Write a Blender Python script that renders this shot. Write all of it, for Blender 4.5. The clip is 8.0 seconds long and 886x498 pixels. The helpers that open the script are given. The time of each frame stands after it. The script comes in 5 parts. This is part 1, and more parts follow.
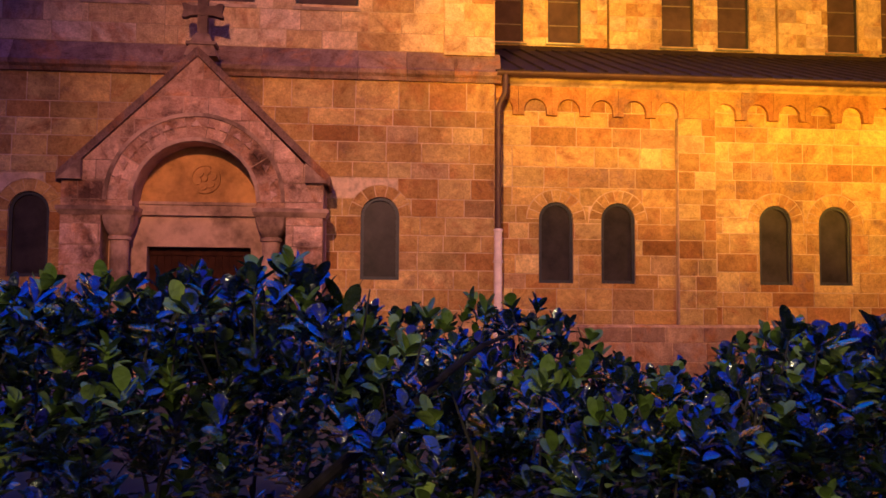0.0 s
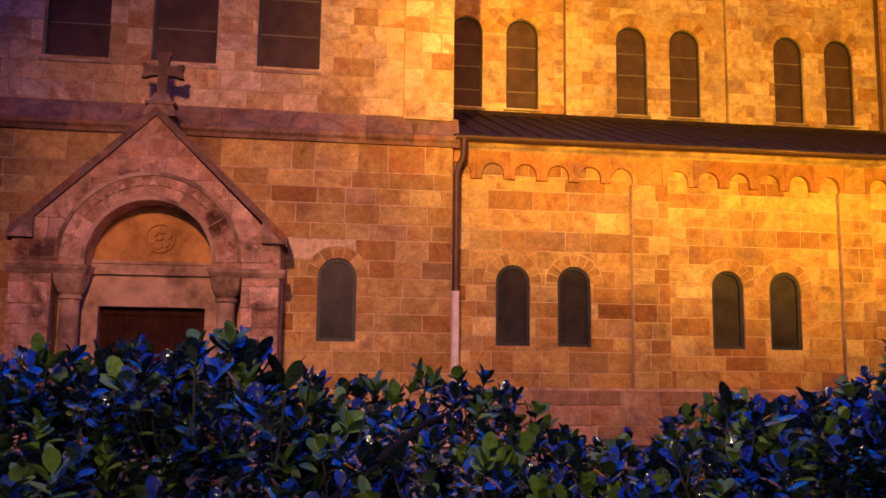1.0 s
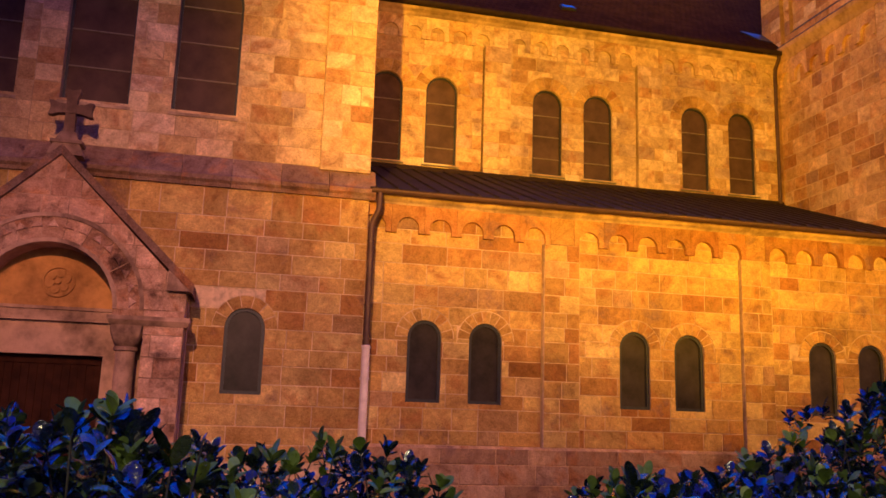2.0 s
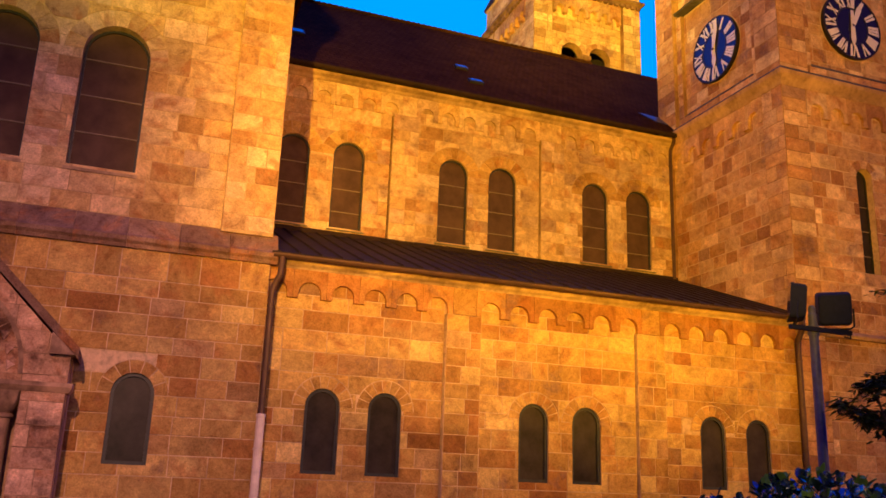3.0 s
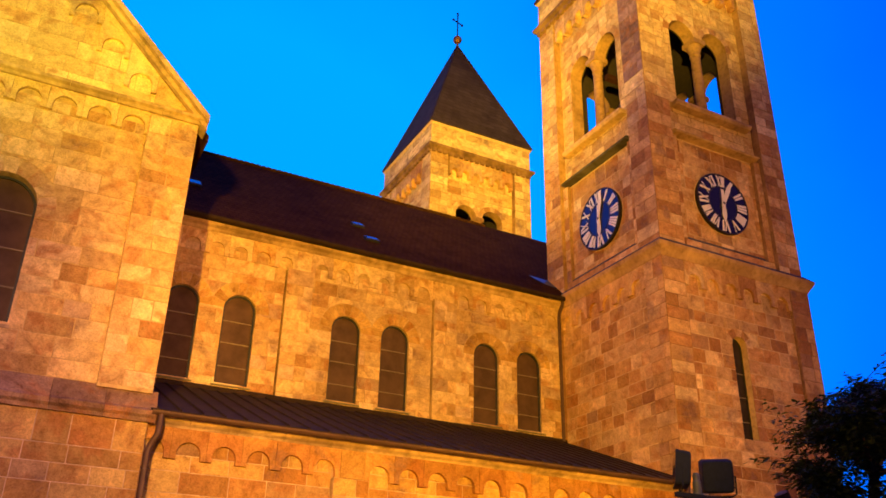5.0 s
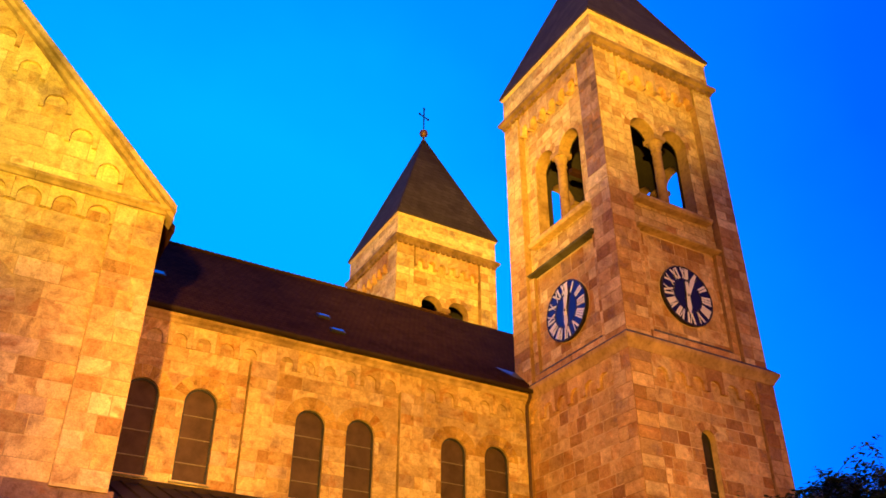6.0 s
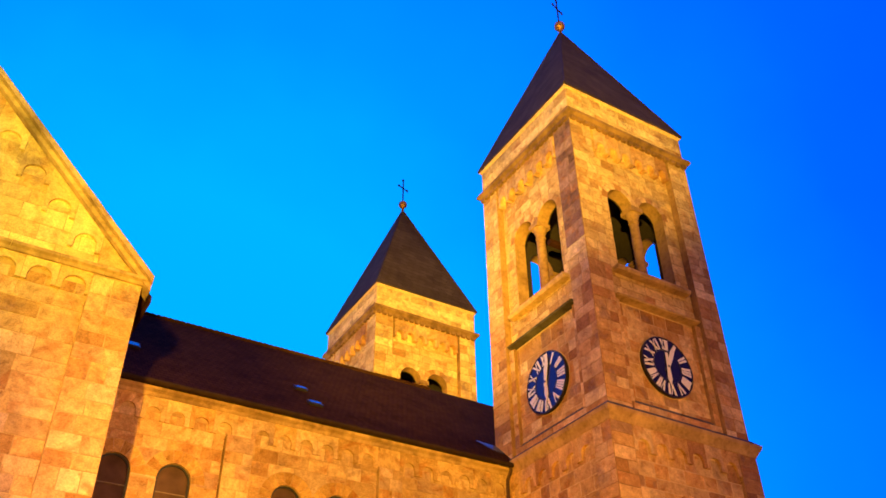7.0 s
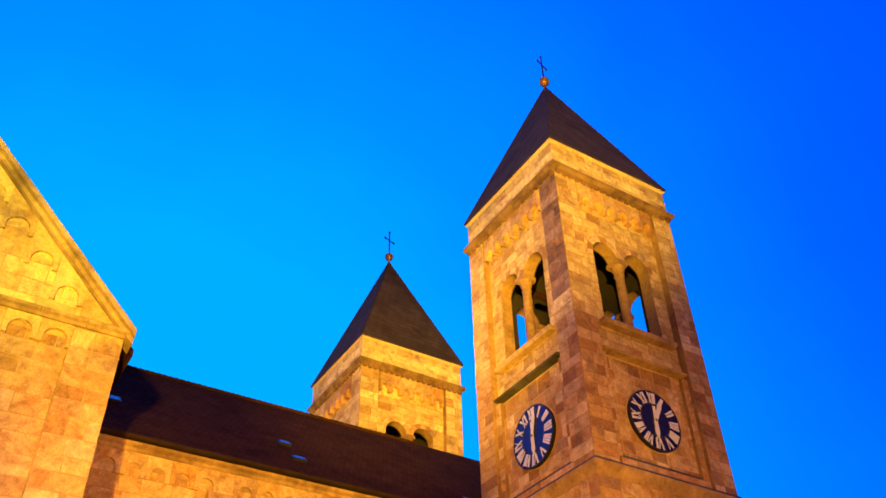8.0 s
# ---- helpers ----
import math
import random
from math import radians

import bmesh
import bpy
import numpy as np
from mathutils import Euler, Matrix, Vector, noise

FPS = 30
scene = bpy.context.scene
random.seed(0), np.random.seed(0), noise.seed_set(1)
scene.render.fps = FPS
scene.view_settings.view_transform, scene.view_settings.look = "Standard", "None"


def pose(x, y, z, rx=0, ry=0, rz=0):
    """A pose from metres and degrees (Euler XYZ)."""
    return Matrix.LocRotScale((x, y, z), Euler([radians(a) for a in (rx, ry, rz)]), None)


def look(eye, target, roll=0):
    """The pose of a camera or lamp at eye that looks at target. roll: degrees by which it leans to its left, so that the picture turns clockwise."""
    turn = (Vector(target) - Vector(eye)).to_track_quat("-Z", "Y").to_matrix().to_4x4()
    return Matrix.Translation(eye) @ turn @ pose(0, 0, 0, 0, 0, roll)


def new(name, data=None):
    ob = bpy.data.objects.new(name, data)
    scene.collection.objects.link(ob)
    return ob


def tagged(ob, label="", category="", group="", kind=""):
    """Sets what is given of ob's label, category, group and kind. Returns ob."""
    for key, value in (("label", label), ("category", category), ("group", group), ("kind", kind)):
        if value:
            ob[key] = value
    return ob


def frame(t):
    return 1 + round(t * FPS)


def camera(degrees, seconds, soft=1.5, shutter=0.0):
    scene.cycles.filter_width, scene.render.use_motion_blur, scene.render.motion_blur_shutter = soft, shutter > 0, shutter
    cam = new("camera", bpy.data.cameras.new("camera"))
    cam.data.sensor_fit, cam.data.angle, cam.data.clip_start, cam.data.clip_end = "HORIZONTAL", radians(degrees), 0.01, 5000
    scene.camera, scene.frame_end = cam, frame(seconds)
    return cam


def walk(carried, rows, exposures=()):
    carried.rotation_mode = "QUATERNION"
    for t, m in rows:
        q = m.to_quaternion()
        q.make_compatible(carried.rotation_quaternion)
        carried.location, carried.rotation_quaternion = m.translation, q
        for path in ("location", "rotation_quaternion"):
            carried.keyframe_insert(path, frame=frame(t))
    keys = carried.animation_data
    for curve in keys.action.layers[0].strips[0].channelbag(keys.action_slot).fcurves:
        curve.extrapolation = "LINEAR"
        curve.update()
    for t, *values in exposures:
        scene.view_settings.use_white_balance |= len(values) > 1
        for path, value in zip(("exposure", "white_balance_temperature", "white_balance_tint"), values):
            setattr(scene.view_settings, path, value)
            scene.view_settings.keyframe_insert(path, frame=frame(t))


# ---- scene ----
# ---- camera and walk ----
cam = camera(54.5, 8.0, soft=1.65)
# seconds, x, y, z, yaw, pitch, roll
PATH = [
    (0, -1.903, -17.126, 1.6, -5.04, 3.41, -0.396),
    (0.5, -1.879, -17.141, 1.625, -6.328, 5.283, -0.515),
    (1, -1.853, -17.16, 1.657, -7.664, 7.362, -0.719),
    (1.5, -1.827, -17.13, 1.681, -10.125, 9.053, -1.305),
    (3, -1.8, -17.018, 1.866, -19.77, 15.264, -2.153),
    (3.5, -1.786, -17.038, 1.899, -22.164, 17.548, -2.047),
    (4, -1.789, -17.056, 1.939, -24.133, 19.621, -1.711),
    (4.5, -1.785, -17.057, 1.973, -25.64, 22.547, -1.582),
    (6, -1.856, -16.945, 2.074, -29.61, 31.661, -0.205),
    (6.5, -1.867, -16.888, 2.099, -30.813, 34.506, 0.411),
    (7, -1.862, -16.88, 2.1, -31.38, 36.375, 0.748),
    (7.5, -1.825, -16.879, 2.114, -31.942, 38.03, 0.978),
    (8, -1.837, -16.88, 2.127, -32.595, 39.824, 1.451),
]


def eye_pose(x, y, z, yaw, pitch, roll):
    """The camera's pose from its place, its heading and tilt, and its lean in degrees."""
    return pose(x, y, z) @ pose(0, 0, 0, 0, 0, yaw) @ pose(0, 0, 0, 90 + pitch, 0, 0) @ pose(0, 0, 0, 0, 0, -roll)


walk(cam, [(r[0], eye_pose(*r[1:])) for r in PATH], exposures=[(0.0, -0.03), (1.5, -0.14), (3.0, -0.31), (3.5, -0.32), (4.5, -0.31), (6.0, -0.10), (6.5, -0.06), (7.0, -0.08), (7.5, -0.19), (8.0, -0.18)])

# ---- world and light ----
world = bpy.data.worlds.new("dusk")
scene.world = world
world.use_nodes = True
wt = world.node_tree
for n in list(wt.nodes):
    wt.nodes.remove(n)


def wnode(kind, **props):
    n = wt.nodes.new(kind)
    for k, v in props.items():
        n.inputs[k].default_value = v
    return n


w_co = wnode("ShaderNodeTexCoord")
w_noise = wnode("ShaderNodeTexNoise", Scale=1.6, Detail=5.0, Roughness=0.55)
w_dot = wt.nodes.new("ShaderNodeVectorMath")
w_dot.operation = "DOT_PRODUCT"
w_dot.inputs[1].default_value = (0.17, 0.95, 0.26)
w_mad = wt.nodes.new("ShaderNodeMath")
w_mad.operation = "MULTIPLY_ADD"
w_mad.inputs[1].default_value = 0.24
w_ramp = wt.nodes.new("ShaderNodeValToRGB")
# a clear dusk sky: brightest low over the roofs, dark behind the walk (0 is straight behind, 1 straight into the glow)
w_half = wt.nodes.new("ShaderNodeMath")
w_half.operation = "MULTIPLY_ADD"
w_half.inputs[1].default_value, w_half.inputs[2].default_value = 0.5, 0.45
SKY = [(0.0, (0.034, 0.017, 0.10)), (0.35, (0.028, 0.020, 0.20)), (0.58, (0.020, 0.028, 0.58)), (0.72, (0.0, 0.048, 0.85)),
       (0.80, (0.0, 0.081, 1.0)), (0.92, (0.0, 0.184, 1.0)), (0.98, (0.0, 0.28, 1.0))]
while len(w_ramp.color_ramp.elements) < len(SKY):
    w_ramp.color_ramp.elements.new(0.5)
for el, (at, col) in zip(w_ramp.color_ramp.elements, SKY):
    el.position, el.color = at, (*col, 1)
w_bg = wnode("ShaderNodeBackground", Strength=1.75)
w_out = wt.nodes.new("ShaderNodeOutputWorld")
wt.links.new(w_co.outputs["Generated"], w_noise.inputs["Vector"])
wt.links.new(w_co.outputs["Generated"], w_dot.inputs[0])
wt.links.new(w_noise.outputs["Fac"], w_mad.inputs[0])
wt.links.new(w_dot.outputs["Value"], w_mad.inputs[2])
wt.links.new(w_mad.outputs[0], w_half.inputs[0])
wt.links.new(w_half.outputs[0], w_ramp.inputs["Fac"])
wt.links.new(w_ramp.outputs["Color"], w_bg.inputs["Color"])
wt.links.new(w_bg.outputs[0], w_out.inputs["Surface"])


def flood(name, eye, target, watts, colour, degrees, blend, size=0.2):
    data = bpy.data.lights.new(name, "SPOT")
    data.energy, data.color = watts, colour
    data.spot_size, data.spot_blend, data.shadow_soft_size = radians(degrees), blend, size
    ob = new(name, data)
    ob.matrix_world = look(eye, target)
    return ob


SODIUM = (1.0, 0.445, 0.010)
# the two heads of the post beside the aisle
flood("floodlight_beam", (9.55, -3.95, 5.42), (6.6, 0.0, 2.2), 1180, SODIUM, 145, 1.0)
flood("floodlight_beam", (10.85, -3.85, 5.42), (13.4, 0.0, 5.4), 950, SODIUM, 140, 1.0)
# the floodlights across the street, behind the walk: at the nave, the gable, the near tower's top, the far tower
flood("floodlight_beam", (-5.3, -21.0, 4.5), (9.3, 5.0, 12.9), 63000, (1.0, 0.475, 0.02), 48, 1.0)
flood("floodlight_beam", (-5.9, -21.0, 4.6), (-3.3, -0.3, 17.3), 50000, (1.0, 0.70, 0.045), 38, 1.0)
flood("floodlight_beam", (-5.0, -21.2, 4.7), (15.6, 0.5, 28.0), 168000, (1.0, 0.61, 0.05), 27, 1.0)
flood("floodlight_beam", (-5.6, -21.2, 4.7), (16.6, 16.0, 25.5), 225000, (1.0, 0.62, 0.05), 22, 1.0)
# an added fill beam opposite the aisle, lifts the dark corner of nave and transept
flood("floodlight_beam", (8.5, -22.5, 4.6), (1.4, 4.9, 10.4), 20000, (1.0, 0.40, 0.06), 20, 1.0)
# the floodlight before the near tower
flood("floodlight_beam", (21.0, -20.0, 4.0), (16.3, 0.0, 18.0), 6700, (1.0, 0.41, 0.085), 118, 1.0)
# a tall street lamp behind the walk
flood("street_lamp_or_fill_beam", (-4.3, -18.0, 8.8), (-1.7, -2.0, 3.3), 10600, (1.0, 0.42, 0.27), 58, 1.0, 0.14)
# an unseen fill lamp, added to brighten the hedge's leaves
flood("street_lamp_or_fill_beam", (-4.0, -23.0, 6.0), (-0.7, -14.0, 1.5), 1700, (1.0, 0.80, 0.44), 78, 1.0, 0.8)

# ---- materials ----


def material(name):
    m = bpy.data.materials.new(name)
    m.use_nodes = True
    nt = m.node_tree
    return m, nt, nt.nodes["Principled BSDF"]


def ramp(nt, fac, stops):
    r = nt.nodes.new("ShaderNodeValToRGB")
    els = r.color_ramp.elements
    while len(els) < len(stops):
        els.new(0.5)
    for el, (at, col) in zip(els, stops):
        el.position, el.color = at, (*col, 1)
    nt.links.new(fac, r.inputs["Fac"])
    return r.outputs["Color"]


def noise_tex(nt, scale, detail=4.0, rough=0.55, vec=None, twist=0.0):
    n = nt.nodes.new("ShaderNodeTexNoise")
    n.inputs["Scale"].default_value, n.inputs["Detail"].default_value, n.inputs["Roughness"].default_value = scale, detail, rough
    n.inputs["Distortion"].default_value = twist
    if vec is None:
        g = nt.nodes.new("ShaderNodeNewGeometry")
        vec = g.outputs["Position"]
    nt.links.new(vec, n.inputs["Vector"])
    return n.outputs["Fac"]


def mixed(nt, a, b, fac, how="MIX"):
    m = nt.nodes.new("ShaderNodeMix")
    m.data_type, m.blend_type = "RGBA", how
    for sock, val in ((m.inputs[6], a), (m.inputs[7], b), (m.inputs[0], fac)):
        if isinstance(val, (int, float)):
            sock.default_value = val
        elif isinstance(val, tuple):
            sock.default_value = (*val, 1)
        else:
            nt.links.new(val, sock)
    return m.outputs[2]


def bumped(nt, bsdf, height, strength, distance):
    b = nt.nodes.new("ShaderNodeBump")
    b.inputs["Strength"].default_value, b.inputs["Distance"].default_value = strength, distance
    nt.links.new(height, b.inputs["Height"])
    nt.links.new(b.outputs["Normal"], bsdf.inputs["Normal"])


STONE_TONES = [(0.0, (0.35, 0.16, 0.050)), (0.07, (0.43, 0.225, 0.070)), (0.15, (0.50, 0.30, 0.095)), (0.36, (0.56, 0.375, 0.128)),
               (0.52, (0.46, 0.275, 0.090)), (0.66, (0.58, 0.405, 0.145)), (0.80, (0.68, 0.51, 0.210)), (0.90, (0.51, 0.315, 0.105)), (0.97, (0.42, 0.265, 0.135)), (1.0, (0.44, 0.29, 0.135))]


def stone_material(name, source, tones=STONE_TONES, veined=0.62, sooty=0.85, grit=0.85, soot_size=0.55, soot_tone=0.50):
    """Squared sandstone, each block of its own tone and bedding. source: 'object' or 'island'."""
    m, nt, b = material(name)
    if source == "object":
        rnd = nt.nodes.new("ShaderNodeObjectInfo").outputs["Random"]
    else:
        rnd = nt.nodes.new("ShaderNodeNewGeometry").outputs["Random Per Island"]
    white = nt.nodes.new("ShaderNodeTexWhiteNoise")
    white.noise_dimensions = "1D"
    nt.links.new(rnd, white.inputs["W"])
    geo = nt.nodes.new("ShaderNodeNewGeometry").outputs["Position"]
    # the bedding of each block lies at its own angle
    spin = nt.nodes.new("ShaderNodeMath")
    spin.operation = "MULTIPLY"
    spin.inputs[1].default_value = 40.0
    nt.links.new(rnd, spin.inputs[0])
    rot = nt.nodes.new("ShaderNodeVectorRotate")
    rot.rotation_type = "AXIS_ANGLE"
    rot.inputs["Axis"].default_value = (0.45, 0.85, 0.25)
    rot.inputs["Center"].default_value = (-40.0, 25.0, -30.0)
    nt.links.new(geo, rot.inputs["Vector"])
    nt.links.new(spin.outputs[0], rot.inputs["Angle"])
    bed = nt.nodes.new("ShaderNodeVectorMath")
    bed.operation = "MULTIPLY"
    bed.inputs[1].default_value = (0.9, 1.0, 1.8)
    nt.links.new(rot.outputs[0], bed.inputs[0])
    bed = bed.outputs[0]
    base = ramp(nt, rnd, tones)
    col = mixed(nt, base, ramp(nt, white.outputs["Value"], [(0.0, (0.76, 0.73, 0.70)), (0.5, (1.0, 1.0, 1.0)), (1.0, (1.20, 1.22, 1.25))]), 0.9, "MULTIPLY")
    rust = ramp(nt, noise_tex(nt, 1.5, 5.0, 0.62, bed), [(0.52, (0, 0, 0)), (0.66, (0.62, 0.62, 0.62))])
    col = mixed(nt, col, (0.40, 0.165, 0.055), rust)
    mauve = ramp(nt, noise_tex(nt, 1.1, 5.0, 0.65), [(0.32, (0.55, 0.55, 0.55)), (0.42, (0, 0, 0))])
    col = mixed(nt, col, (0.30, 0.20, 0.175), mauve)
    veins = ramp(nt, noise_tex(nt, 2.3, 9.0, 0.70, bed, 0.5), [(0.30, (0.34, 0.24, 0.19)), (0.42, (0.86, 0.79, 0.72)), (0.52, (1.0, 0.98, 0.95)), (0.66, (1.38, 1.36, 1.28))])
    col = mixed(nt, col, veins, veined, "MULTIPLY")
    soot = ramp(nt, noise_tex(nt, soot_size, 6.0, 0.66), [(0.34, (soot_tone, soot_tone * 0.88, soot_tone * 0.90)), (0.47, (0.92, 0.90, 0.90)), (0.62, (1.08, 1.07, 1.06))])
    col = mixed(nt, col, soot, sooty, "MULTIPLY")
    mottle = ramp(nt, noise_tex(nt, 6.5, 6.0, 0.7), [(0.34, (0.66, 0.60, 0.55)), (0.5, (1.0, 1.0, 1.0)), (0.66, (1.26, 1.27, 1.26))])
    col = mixed(nt, col, mottle, 0.45, "MULTIPLY")
    grain = noise_tex(nt, 30.0, 7.0, 0.78)
    col = mixed(nt, col, ramp(nt, grain, [(0.3, (0.52, 0.49, 0.46)), (0.5, (1.0, 1.0, 1.0)), (0.7, (1.32, 1.32, 1.32))]), grit, "MULTIPLY")
    nt.links.new(col, b.inputs["Base Color"])
    b.inputs["Roughness"].default_value = 0.92
    b.inputs["Specular IOR Level"].default_value = 0.15
    bumped(nt, b, noise_tex(nt, 9.0, 9.0, 0.74), 0.9, 0.04)
    return m


STONE = stone_material("sandstone_block", "object")
TOWER_TONES = [(0.0, (0.30, 0.15, 0.070)), (0.06, (0.38, 0.19, 0.08)), (0.15, (0.50, 0.29, 0.115)), (0.32, (0.59, 0.38, 0.175)), (0.45, (0.47, 0.25, 0.095)),
               (0.56, (0.63, 0.43, 0.23)), (0.68, (0.54, 0.34, 0.17)), (0.80, (0.68, 0.50, 0.28)), (0.91, (0.52, 0.30, 0.125)), (0.96, (0.42, 0.21, 0.08)), (1.0, (0.38, 0.235, 0.15))]
TOWER_STONE = stone_material("tower_block", "object", TOWER_TONES, 0.65, 0.65)
TOWER_JOINED = stone_material("tower_courses", "island", TOWER_TONES, 0.65, 0.65)
RING_STONE = stone_material("arch_ring_stone", "object", [(0.0, (0.46, 0.27, 0.085)), (0.25, (0.54, 0.35, 0.118)), (0.6, (0.57, 0.385, 0.135)), (1.0, (0.50, 0.31, 0.10))], 0.7)
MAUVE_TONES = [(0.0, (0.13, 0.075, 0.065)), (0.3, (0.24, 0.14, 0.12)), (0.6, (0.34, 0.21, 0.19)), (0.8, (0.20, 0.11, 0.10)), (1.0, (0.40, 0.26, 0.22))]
MAUVE_STONE = stone_material("dark_mauve_block", "island", MAUVE_TONES, 0.8)
# plinth tones hold the dim, pinkish lamplight at the wall's foot
PLINTH_STONE = stone_material("plinth_block", "object", [(0.0, (0.30, 0.19, 0.13)), (0.4, (0.41, 0.26, 0.16)), (0.7, (0.36, 0.24, 0.18)), (1.0, (0.47, 0.31, 0.19))], 0.8)
PORTAL_BLOCK = stone_material("portal_block", "object", [(0.0, (0.36, 0.20, 0.13)), (0.25, (0.50, 0.32, 0.21)), (0.5, (0.58, 0.38, 0.26)), (0.75, (0.44, 0.26, 0.17)), (1.0, (0.62, 0.43, 0.31))], 0.95, 1.0, 0.85, 1.3, 0.22)
STRING_STONE = stone_material("string_course_stone", "object", [(0.0, (0.20, 0.13, 0.10)), (0.4, (0.27, 0.175, 0.125)), (0.7, (0.36, 0.235, 0.15)), (1.0, (0.24, 0.155, 0.115))], 0.95, 1.0)
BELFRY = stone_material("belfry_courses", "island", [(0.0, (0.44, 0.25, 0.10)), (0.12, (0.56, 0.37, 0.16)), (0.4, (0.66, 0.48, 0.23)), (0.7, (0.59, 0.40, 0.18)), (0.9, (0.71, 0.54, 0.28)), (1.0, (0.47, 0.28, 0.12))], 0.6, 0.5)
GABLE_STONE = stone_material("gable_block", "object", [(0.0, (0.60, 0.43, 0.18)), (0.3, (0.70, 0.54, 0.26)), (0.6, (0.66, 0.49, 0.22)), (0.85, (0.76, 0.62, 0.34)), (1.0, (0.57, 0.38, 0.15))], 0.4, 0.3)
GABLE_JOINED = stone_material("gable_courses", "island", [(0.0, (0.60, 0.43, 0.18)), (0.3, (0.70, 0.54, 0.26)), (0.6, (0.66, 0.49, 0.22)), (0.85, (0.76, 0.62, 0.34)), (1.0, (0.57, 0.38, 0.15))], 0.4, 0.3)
RED_STONE = stone_material("reddish_arch_stone", "object", [(0.0, (0.37, 0.165, 0.06)), (0.35, (0.45, 0.235, 0.08)), (0.65, (0.41, 0.195, 0.068)), (1.0, (0.49, 0.28, 0.095))], 0.6, 0.6)
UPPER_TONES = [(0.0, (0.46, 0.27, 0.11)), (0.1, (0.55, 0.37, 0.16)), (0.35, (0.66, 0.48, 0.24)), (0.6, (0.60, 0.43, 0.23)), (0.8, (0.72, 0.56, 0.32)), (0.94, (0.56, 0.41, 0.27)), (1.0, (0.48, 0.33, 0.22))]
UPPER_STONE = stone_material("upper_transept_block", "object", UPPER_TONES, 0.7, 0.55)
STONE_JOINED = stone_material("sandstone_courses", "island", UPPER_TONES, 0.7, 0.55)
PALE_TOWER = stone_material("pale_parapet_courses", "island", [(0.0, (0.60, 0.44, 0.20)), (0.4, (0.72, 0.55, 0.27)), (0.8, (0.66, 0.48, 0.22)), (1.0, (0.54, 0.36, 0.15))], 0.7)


def plain_stone(name, tone, scale=5.0, dirt=0.6):
    m, nt, b = material(name)
    f = noise_tex(nt, scale, 7.0, 0.65)
    lo, hi = tuple(c * 0.68 for c in tone), tuple(min(1, c * 1.18) for c in tone)
    col = ramp(nt, f, [(0.32, lo), (0.5, tone), (0.7, hi)])
    soot = ramp(nt, noise_tex(nt, 0.8, 5.0, 0.65), [(0.40, (dirt, dirt * 0.93, dirt * 0.93)), (0.56, (1, 1, 1))])
    nt.links.new(mixed(nt, col, soot, 0.85, "MULTIPLY"), b.inputs["Base Color"])
    b.inputs["Roughness"].default_value = 0.93
    b.inputs["Specular IOR Level"].default_value = 0.2
    bumped(nt, b, noise_tex(nt, 22.0, 6.0, 0.7), 0.5, 0.015)
    return m


MORTAR = plain_stone("mortar", (0.70, 0.51, 0.31), 9.0)
WARM_MORTAR = plain_stone("warm_mortar", (0.58, 0.41, 0.20), 9.0)
TOWER_JOINT = plain_stone("tower_mortar", (0.62, 0.43, 0.23), 9.0, 0.8)
# darker than the blocks: shade of recess sides, reveals and columns is in it
TOWER_EDGE = plain_stone("tower_shaded_edge", (0.35, 0.20, 0.085), 6.0, 0.6)
TRIM = plain_stone("dressed_stone", (0.54, 0.38, 0.22), 4.0, 0.42)
PORTAL_STONE = plain_stone("portal_stone", (0.48, 0.31, 0.20), 3.5, 0.25)
# near-dark stone for the backs of the pilaster grooves, shade in its colour
GROOVE_DARK = plain_stone("groove_dark", (0.185, 0.125, 0.088), 2.5, 0.35)
TOWER_TRIM = plain_stone("tower_trim_stone", (0.49, 0.31, 0.15), 5.0, 0.6)
# tower ledges and slopes: shade and sky tint put into the colour
SLOPE_STONE = plain_stone("shaded_slope_stone", (0.105, 0.088, 0.082), 2.5, 0.5)
STAINED_TRIM = plain_stone("stained_cornice_stone", (0.27, 0.15, 0.065), 2.4, 0.4)
CROSS_STONE = plain_stone("brown_cross_stone", (0.30, 0.19, 0.12), 4.0, 0.4)
TYMPANUM = plain_stone("tympanum_stone", (0.54, 0.28, 0.09), 4.0)


def simple(name, tone, rough, metal=0.0, vary=0.25, scale=8.0, bump=0.2, spec=0.5):
    m, nt, b = material(name)
    lo, hi = tuple(c * (1 - vary) for c in tone), tuple(min(1, c * (1 + vary)) for c in tone)
    nt.links.new(ramp(nt, noise_tex(nt, scale, 5.0, 0.6), [(0.3, lo), (0.7, hi)]), b.inputs["Base Color"])
    b.inputs["Roughness"].default_value, b.inputs["Metallic"].default_value = rough, metal
    b.inputs["Specular IOR Level"].default_value = spec
    if bump:
        bumped(nt, b, noise_tex(nt, scale * 4, 4.0), bump, 0.01)
    return m


